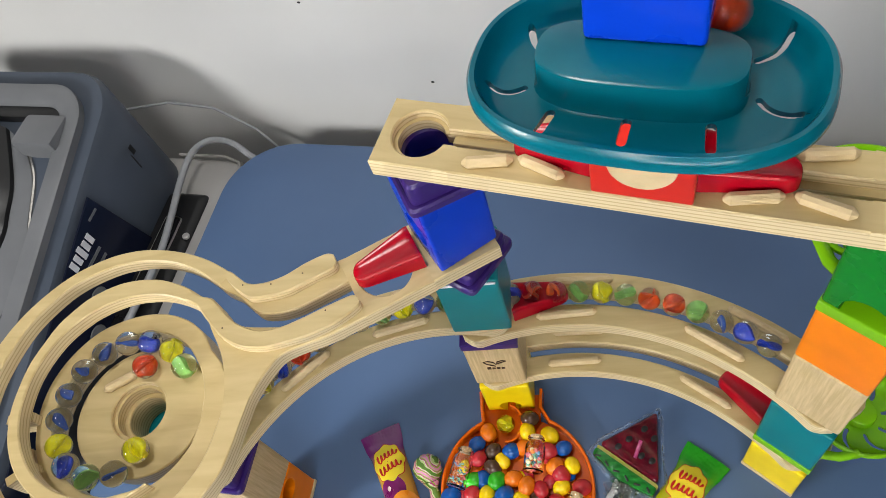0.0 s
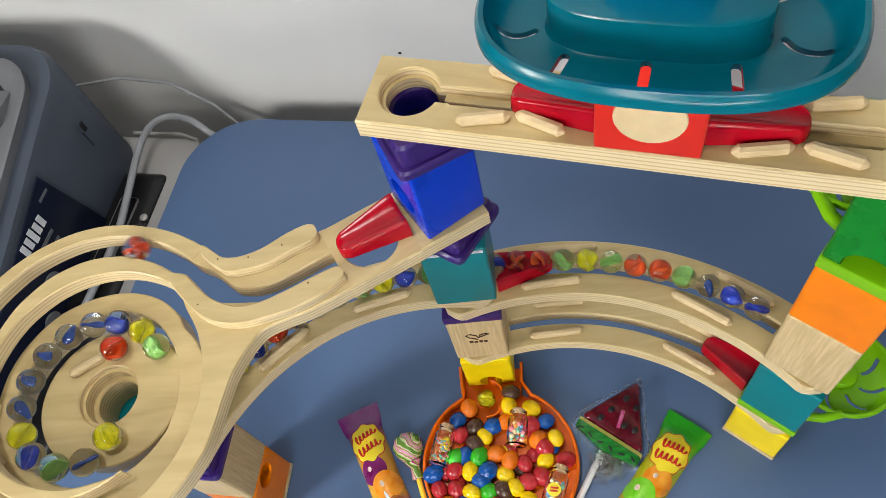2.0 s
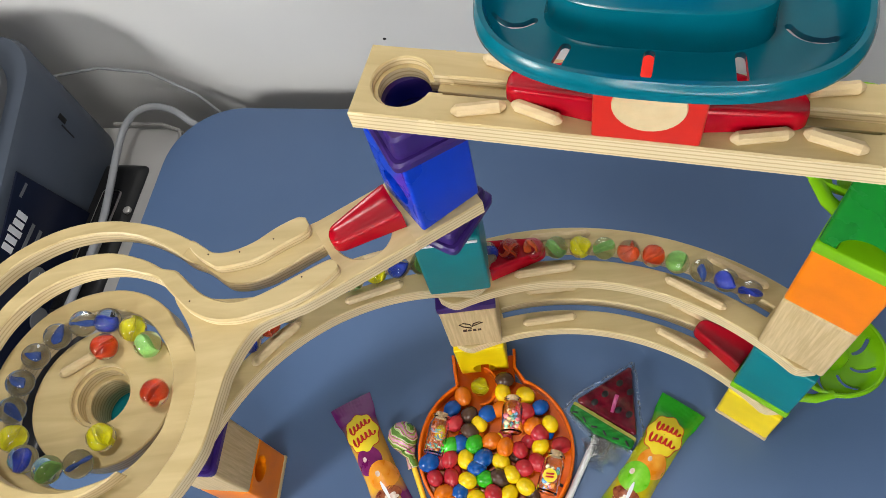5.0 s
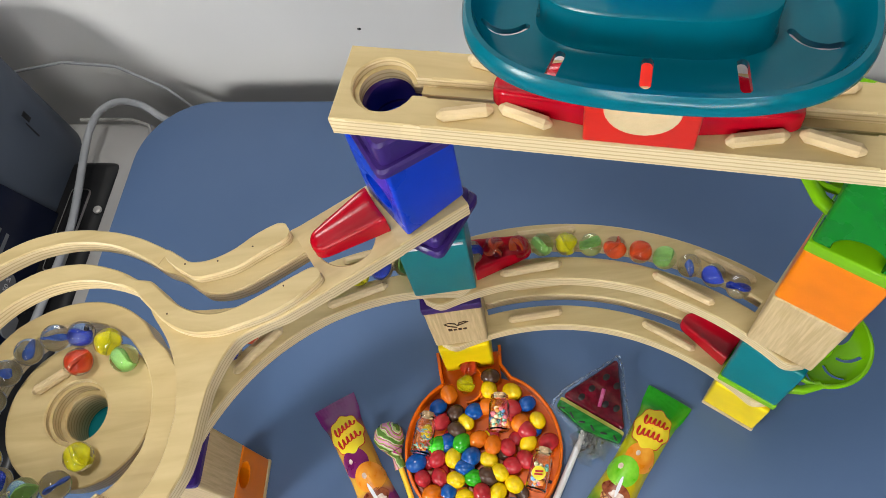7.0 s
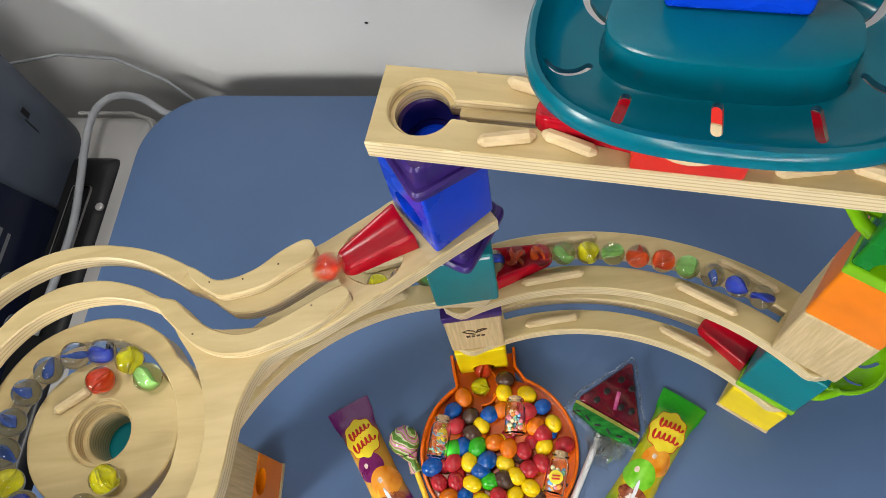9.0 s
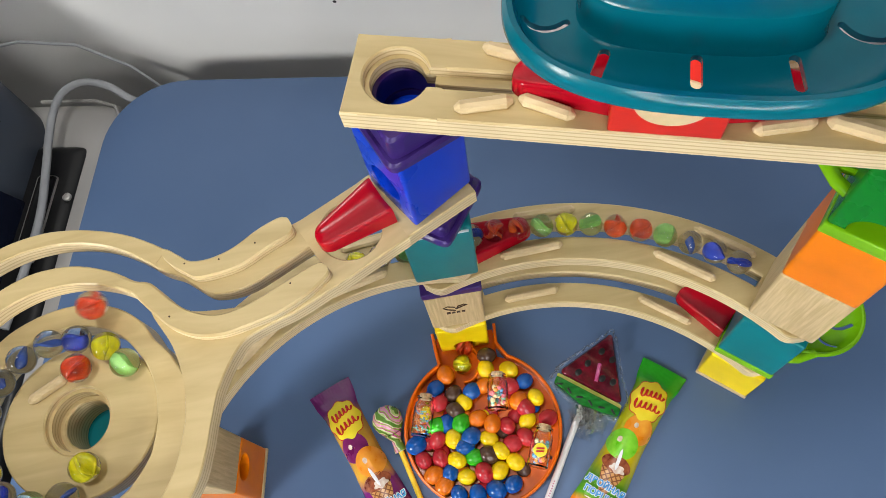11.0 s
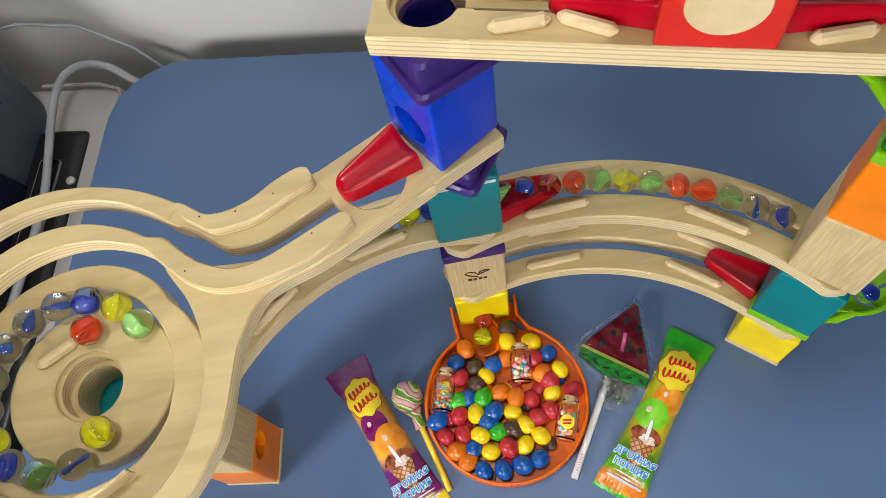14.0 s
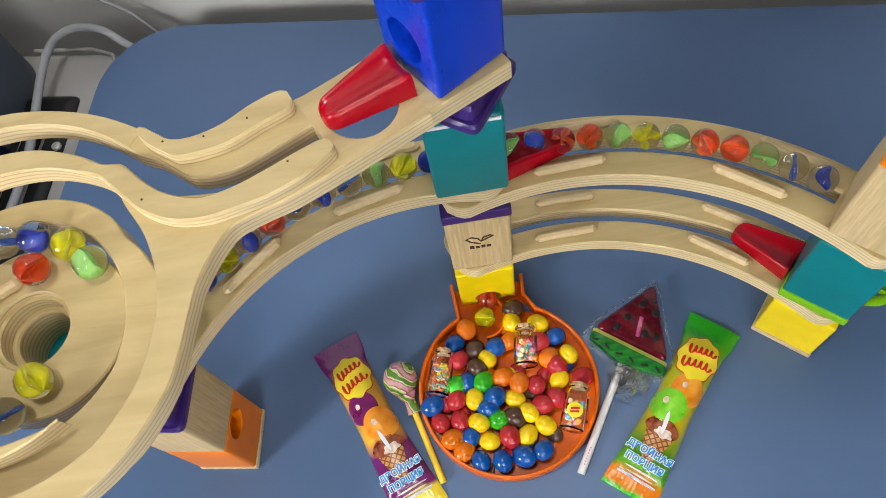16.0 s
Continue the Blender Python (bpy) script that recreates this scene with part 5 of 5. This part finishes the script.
# ---- beside the table ----
def build_appliances():
    """A steam ironing station with a sloping cradle, and a silver and black case below it."""
    ob = thing("ironing_station", ROOM, "grey and navy steam ironing station beside the table", "ironing station")
    right, far, near, leftx = -0.530, 0.572, 0.10, -0.80

    def top(v):
        return 0.138 - (0.53 - v) * 0.27

    def outline(inset, r, drop, n=8):
        out = []
        for cx, cy, a0 in ((right - inset - r, far - inset - r, 0), (leftx + inset + r, far - inset - r, 90), (leftx + inset + r, near + inset + r, 180), (right - inset - r, near + inset + r, 270)):
            for k in range(n + 1):
                a = radians(a0 + 90 * k / n)
                u, v = cx + r * math.cos(a), cy + r * math.sin(a)
                out.append((u, v, top(v) - drop))
        return out

    def set_back(inset, r, drop):
        return [(u - 0.016, v - 0.020 * (v > 0.35), top(v - 0.020 * (v > 0.35)) - drop) for u, v, z in outline(inset, r, drop)]

    def flat(inset, r, z):
        return [(u, v, z) for u, v, _ in outline(inset, r, 0)]
    part("body", loft([flat(-0.004, 0.05, -0.45), flat(-0.002, 0.05, -0.02), outline(0.0, 0.05, 0.02), outline(0.004, 0.05, 0.012)]), SLATE, ob, "slate blue plastic body")
    part("rim", loft([set_back(0.006, 0.045, 0.014), set_back(0.006, 0.045, 0.002), set_back(0.009, 0.043, 0.0), set_back(0.026, 0.03, 0.0), set_back(0.029, 0.028, 0.003), set_back(0.031, 0.026, 0.02), set_back(0.06, 0.012, 0.0205)], caps=False), GREY, ob, "light grey cradle rim")
    part("cradle_floor", loft([outline(0.04, 0.02, 0.05), outline(0.04, 0.02, 0.022)]), GREY, ob)
    part("dark_slot", box(0.10, 0.020, 0.108, 0.129, 0.003, at=(-0.625, 0.517)), BLACK, ob, "dark slot at the cradle's head")
    part("handle_block", box(0.055, 0.042, 0.09, 0.134, 0.006, at=(-0.5935, 0.488)), GREY, ob, "grey locking block")
    rod = [(-0.6165, 0.4737), (-0.597, 0.4448), (-0.5867, 0.4052), (-0.574, 0.3342), (-0.604, 0.2242)]
    dark = [(-0.6466, 0.4943), (-0.6176, 0.4362), (-0.6097, 0.4001), (-0.6079, 0.3604), (-0.6379, 0.2504)]

    def flowing(points, drop):
        pairs = [((u, v, 0), (u - 0.12, v, 0)) for u, v in points]
        return [(a.x, a.y, top(a.y) - drop) for a, b in eased(pairs, 5)]
    edge, body = flowing(rod, 0.012), flowing(dark, 0.007)
    sole = [[(p[0], p[1], p[2] - 0.006), p, ((p[0] + q[0]) / 2, (p[1] + q[1]) / 2, (p[2] + q[2]) / 2 + 0.003), q, (q[0] - 0.004, q[1], q[2] - 0.008)] for p, q in zip(edge, body)]
    part("sole_plate", loft(sole), GREY, ob, "grey iron sole resting in the cradle")
    iron = [[(p[0], p[1], p[2] - 0.004), (p[0] - 0.002, p[1], p[2] + 0.004), (p[0] - 0.02, p[1], p[2] + 0.016), (p[0] - 0.07, p[1], p[2] + 0.02), (p[0] - 0.07, p[1], p[2] - 0.01)] for p in body]
    part("iron", loft(iron), BLACK, ob, "dark iron body")
    part("steel_edge", tube(edge, 0.0026, 8), CHROME, ob, "polished steel rod")
    part("steel_edge", tube([(x + 0.007, y, z - 0.003) for x, y, z in edge], 0.0016, 8), CHROME, ob, "polished steel rod")
    part("front_panel", loft([[(right + 0.0048, v, z) for v, z in ((0.12, -0.10), (0.465, -0.10), (0.43, top(0.43) - 0.016), (0.12, top(0.12) - 0.016))], [(right + 0.006, v, z) for v, z in ((0.121, -0.099), (0.464, -0.099), (0.429, top(0.429) - 0.017), (0.121, top(0.121) - 0.017))]]), NAVY, ob, "glossy navy panel")
    face = pose(right + 0.0064, 0, 0, 0, 0, 0)

    def mark(name, v, z, wv, wz, mat, label):
        part(name, box(0.0006, wv, -wz / 2, wz / 2, 0), mat, ob, label, face @ pose(0, v, z))
    for k in range(5):
        mark("brand_bar", 0.395 - 0.009 * k, 0.066, 0.0065, 0.014 if k != 2 else 0.018, WHITE, "white brand lettering as plain bars")
    mark("small_print", 0.378, 0.048, 0.036, 0.004, GREY, "small print as a bar")
    mark("small_print", 0.375, 0.036, 0.04, 0.004, GREY, "small print as a bar")
    mark("small_print", 0.418, 0.078, 0.016, 0.003, GREY, "small print as a bar")
    for v, z in ((0.35, 0.014), (0.315, -0.010)):
        part("round_badge", lathe([(0.013, 0), (0.0125, 0.0008), (0.001, 0.0009)], 28), GREY, ob, "pale round badge", face @ pose(0, v, z, 0, 90, 0))
    cu = bpy.data.curves.new("lettering", "FONT")
    cu.body, cu.size, cu.align_x, cu.align_y = "50 %", 0.008, "CENTER", "CENTER"
    cu.materials.append(WHITE)
    tx = new("lettering", cu)
    tx.parent = ob
    tx.matrix_basis = face @ pose(0.0012, 0.35, 0.014, 90, 0, 90)
    mark("vent", 0.512, 0.072, 0.006, 0.012, BLACK, "small dark vent")
    mark("vent", 0.506, 0.058, 0.0015, 0.022, BLACK, "thin moulded line")

    ob = thing("metal_case", ROOM, "silver case with a black tray standing beside the table", "case")
    part("case_body", box(0.30, 0.34, -0.60, -0.024, 0.012, at=(-0.60, 0.408), seg=4), SILVER, ob)
    part("tray", box(0.25, 0.40, -0.06, -0.019, 0.014, at=(-0.597, 0.3215), seg=4), BLACK, ob, "glossy black tray")
    part("tray_inset", box(0.022, 0.10, -0.0195, -0.0178, 0.004, at=(-0.505, 0.43)), SILVER, ob, "pale outlined inset")
    part("tray_floor", box(0.0195, 0.0975, -0.0182, -0.0172, 0.003, at=(-0.505, 0.43)), BLACK, ob)
    part("screw", lathe([(0.0045, -0.019), (0.0045, -0.0165), (0.003, -0.0155), (0.001, -0.0155)], 16, at=(-0.478, 0.455, 0)), SILVER, ob, "small round screw")
    part("bright_trim", tube([(-0.545, 0.5785, -0.023), (-0.48, 0.579, -0.023), (-0.455, 0.571, -0.023), (-0.446, 0.556, -0.024)], 0.0022, 8), SILVER, ob, "bright metal trim")

    pts = [(-0.405, 0.570, -0.03), (-0.43, 0.572, -0.012), (-0.455, 0.582, 0.0), (-0.482, 0.584, 0.004), (-0.50, 0.573, 0.004), (-0.507, 0.553, 0.002), (-0.505, 0.52, 0), (-0.499, 0.475, -0.004), (-0.493, 0.43, -0.006), (-0.495, 0.38, -0.010), (-0.50, 0.30, -0.012)]
    fine = []
    for i in range(len(pts) - 1):
        p0, p1, p2, p3 = (Vector(pts[max(0, min(len(pts) - 1, i + d))]) for d in (-1, 0, 1, 2))
        for k in range(6):
            t = k / 6
            fine.append(0.5 * ((2 * p1) + (p2 - p0) * t + (2 * p0 - 5 * p1 + 4 * p2 - p3) * t * t + (3 * p1 - p0 - 3 * p2 + p3) * t ** 3))
    solid("power_cable", tube(fine, 0.0042, 10), CABLE, ROOM, "grey power cable looping over a silver case", "cable")
    m, n, l, b = shader("braided_sleeve", (0.5, 0.5, 0.5), 0.5)
    co = n.new("ShaderNodeTexCoord")
    zig = n.new("ShaderNodeTexWave")
    zig.bands_direction = "Y"
    zig.inputs["Scale"].default_value, zig.inputs["Distortion"].default_value, zig.inputs["Detail Scale"].default_value = 75.0, 6.0, 40.0
    l.new(co.outputs["Object"], zig.inputs["Vector"])
    cr = n.new("ShaderNodeValToRGB")
    cr.color_ramp.elements[0].position, cr.color_ramp.elements[1].position = 0.4, 0.55
    cr.color_ramp.elements[0].color, cr.color_ramp.elements[1].color = (0.06, 0.065, 0.07, 1), (0.75, 0.75, 0.74, 1)
    l.new(zig.outputs["Fac"], cr.inputs[0])
    l.new(cr.outputs[0], b.inputs["Base Color"])
    solid("braided_cable", tube([(-0.61, 0.235, -0.0135), (-0.585, 0.219, -0.0135), (-0.558, 0.198, -0.0135), (-0.5465, 0.1877, -0.0135), (-0.527, 0.1675, -0.0135), (-0.51, 0.153, -0.0135), (-0.494, 0.137, -0.0135)], 0.0058, 12), m, ROOM, "black and white braided cable lying on a black tray", "cable")
    solid("thin_cable", tube([(-0.40, 0.60, -0.05), (-0.44, 0.615, -0.01), (-0.49, 0.622, 0.02), (-0.55, 0.62, 0.03), (-0.62, 0.615, 0.02)], 0.0018, 8), CABLE, ROOM, "thin grey cable by the wall", "cable")


build_appliances()


# ---- what moves ----
def at_rows(marble_ob, rows):
    """Keys a marble along (seconds, x, y, z), turning a little as it goes."""
    out, spin, last = [], 0.0, None
    base = marble_ob.matrix_basis.to_quaternion().to_matrix().to_4x4()
    for t, x, y, z in rows:
        p = Vector((x, y, z))
        if last is not None:
            spin += min(70.0, math.degrees((p - last).length / MR))
        last = p
        out.append((t, Matrix.Translation(p) @ pose(0, 0, 0, spin, 0, 0) @ base))
    walk(marble_ob, out)


def rail_place(u, v, z):
    q = pose(TOWER.x, TOWER.y, 0, 0, 0, -17.1) @ Vector((u, v, 0))
    return (q.x, q.y, z)


def round_spiral(t0, t1, a0, a1, r0, r1, z0, z1, step=0.1):
    rows = []
    n = max(1, round((t1 - t0) / step))
    for k in range(n + 1):
        w = k / n
        a, r = radians(a0 + (a1 - a0) * w), r0 + (r1 - r0) * w
        rows.append((t0 + (t1 - t0) * w, SPIRAL.x + r * math.cos(a), SPIRAL.y + r * math.sin(a), z0 + (z1 - z0) * w))
    return rows


RAMP_LEG = [(1.6, -0.0217, 0.3051, 0.2840), (1.7, -0.0637, 0.2908, 0.2720), (1.8, -0.1093, 0.2729, 0.2705), (1.9, -0.1530, 0.2930, 0.2640), (2.0, -0.1905, 0.3120, 0.2620), (2.1, -0.2310, 0.3105, 0.2625), (2.2, -0.2660, 0.2903, 0.2620)]
SECOND_TURN = [(3.0, -0.1699, 0.1580, 0.2660), (3.1, -0.1585, 0.1691, 0.2640), (3.2, -0.1499, 0.1876, 0.2630), (3.3, -0.1467, 0.2059, 0.2630), (3.4, -0.1430, 0.2273, 0.2620), (3.5, -0.1483, 0.2504, 0.2620), (3.6, -0.1636, 0.2706, 0.2610), (3.7, -0.1874, 0.2826, 0.2600), (3.8, -0.2188, 0.2830, 0.2590), (3.9, -0.2464, 0.2633, 0.2580)]
LAST_TURN = [(4.8, -0.1785, 0.1863, 0.2500), (5.0, -0.1661, 0.2212, 0.2460), (5.2, -0.1689, 0.2384, 0.2450), (5.4, -0.1727, 0.2398, 0.2450), (5.7, -0.1957, 0.2475, 0.2440), (5.85, -0.2010, 0.2370, 0.2440), (6.0, -0.2040, 0.2290, 0.2300), (6.1, -0.1985, 0.2240, 0.2050), (6.2, -0.1985, 0.2240, 0.1850)]


def spiral_trip(dt, down):
    rows = RAMP_LEG + round_spiral(2.3, 2.9, 150, 282, 0.0845, 0.0765, 0.2630, 0.2660) + SECOND_TURN + round_spiral(4.0, 4.7, 163, 292, 0.0575, 0.0515, 0.2565, 0.251) + LAST_TURN + down
    return [(t + dt, x, y, z) for t, x, y, z in rows]


def motions():
    tail = queue_at(25)
    bowl_a = [(0.0, 0.1353, 0.2849, 0.446), (0.1, 0.1540, 0.2582, 0.443), (0.2, 0.1368, 0.2341, 0.443), (0.3, 0.1138, 0.2344, 0.443), (0.4, 0.0906, 0.2422, 0.443), (0.5, 0.0673, 0.2496, 0.443), (0.6, 0.0572, 0.2691, 0.443), (0.7, 0.0637, 0.2852, 0.443)]
    inner = [(0.8, *rail_place(0.085, 0.012, 0.443)), (0.9, *rail_place(0.105, 0.004, 0.436)), (1.0, *rail_place(0.1, 0, 0.378)), (1.15, *rail_place(0.08, 0, 0.374)), (1.25, *rail_place(0.05, 0, 0.3645)), (1.35, *rail_place(0.02, 0, 0.3645)), (1.4, 0.0096, 0.3205, 0.358), (1.45, 0.004, 0.321, 0.33), (1.5, 0.004, 0.321, 0.295)]
    at_rows(RUNNER_A, bowl_a + inner + spiral_trip(0, []) + [(16.0, -0.1985, 0.2240, 0.1850)])

    rest_b = rail_place(0.124, 0.006, 0.52)
    bowl_b = [(0.0, *rest_b), (3.1, *rest_b), (3.3, 0.1528, 0.2503, 0.445), (3.4, 0.1356, 0.2368, 0.443), (3.5, 0.1019, 0.2387, 0.443), (3.6, 0.0787, 0.2468, 0.443), (3.7, 0.0541, 0.2605, 0.443)]
    inner = [(3.8, *rail_place(0.062, -0.004, 0.443)), (3.9, *rail_place(0.085, 0.013, 0.443)), (4.0, *rail_place(0.11, 0.004, 0.436)), (4.1, *rail_place(0.118, 0, 0.378)), (4.25, *rail_place(0.16, 0, 0.3645)), (4.35, *rail_place(0.2, 0, 0.3645)), (4.45, *rail_place(0.226, 0, 0.35))]
    low = [(4.7, TOWER_R.x, TOWER_R.y, 0.27), (5.4, TOWER_R.x, TOWER_R.y, 0.12), (5.9, TOWER_R.x, TOWER_R.y, 0.092), (6.1, 0.2003, 0.274, 0.087), (6.2, 0.178, 0.2925, 0.079), (6.3, 0.1496, 0.3110, 0.0736), (6.4, 0.1132, 0.3233, 0.0736), (6.5, 0.0791, 0.3270, 0.0736), (6.6, 0.0468, 0.3274, 0.0736), (6.7, 0.01, 0.324, 0.0736), (6.8, 0.004, 0.318, 0.03), (6.9, 0.004, 0.31, 0.013), (7.0, 0.0035, 0.2985, 0.0115), (16.0, 0.0035, 0.2985, 0.0115)]
    at_rows(RUNNER_B, bowl_b + inner + low)

    rest_c = rail_place(0.101, 0.006, 0.52)
    bowl_c = [(0.0, *rest_c), (7.0, *rest_c), (7.2, 0.1536, 0.2503, 0.445), (7.3, 0.1342, 0.2367, 0.443), (7.4, 0.1055, 0.2378, 0.443), (7.5, 0.0794, 0.2458, 0.443), (7.6, 0.0566, 0.2548, 0.443)]
    inner = [(7.7, *rail_place(0.052, -0.002, 0.443)), (7.82, *rail_place(0.085, 0.013, 0.443)), (7.95, *rail_place(0.105, 0.004, 0.436)), (8.1, *rail_place(0.1, 0, 0.378)), (8.25, *rail_place(0.07, 0, 0.374)), (8.4, *rail_place(0.035, 0, 0.3645)), (8.5, *rail_place(0.018, 0, 0.3645)), (8.6, 0.0048, 0.3216, 0.35), (8.7, 0.004, 0.321, 0.31), (8.8, 0.004, 0.321, 0.288)]
    at_rows(RUNNER_C, bowl_c + inner + spiral_trip(7.3, [(6.3, *queue_at(26)), (6.5, *queue_at(26)), (8.7, *queue_at(25.9))]))

    t0, t1 = 13.40, 13.85
    for i, ob in enumerate(QUEUED[1:], 1):
        rows = [(0.0, *queue_at(i)), (t0, *queue_at(i)), (t0 + 0.17, *queue_at(i - 0.5)), (t0 + 0.33, *queue_at(i - 1.05)), (t1, *queue_at(i - 1.28)), (16.0, *queue_at(i - 1.28))]
        at_rows(ob, rows)
    p = queue_at(0)
    at_rows(QUEUED[0], [(0.0, *p), (13.28, *p), (13.36, *queue_at(-0.5)), (13.44, *queue_at(-1.35)), (13.58, TOWER_R.x - 0.002, TOWER_R.y + 0.004, 0.161), (13.75, TOWER_R.x, TOWER_R.y, 0.13), (13.9, 0.245, 0.243, 0.088), (14.0, 0.2667, 0.2402, 0.085), (14.15, 0.258, 0.262, 0.085), (14.3, TOWER_R.x, TOWER_R.y, 0.088), (14.4, 0.1998, 0.2741, 0.087), (14.5, 0.1783, 0.2921, 0.079), (14.6, 0.1418, 0.3102, 0.0736), (14.8, 0.0767, 0.3275, 0.0736), (14.95, 0.02, 0.324, 0.0736), (15.05, 0.004, 0.321, 0.06), (15.2, 0.004, 0.321, 0.03), (16.0, 0.004, 0.321, 0.03)])


motions()
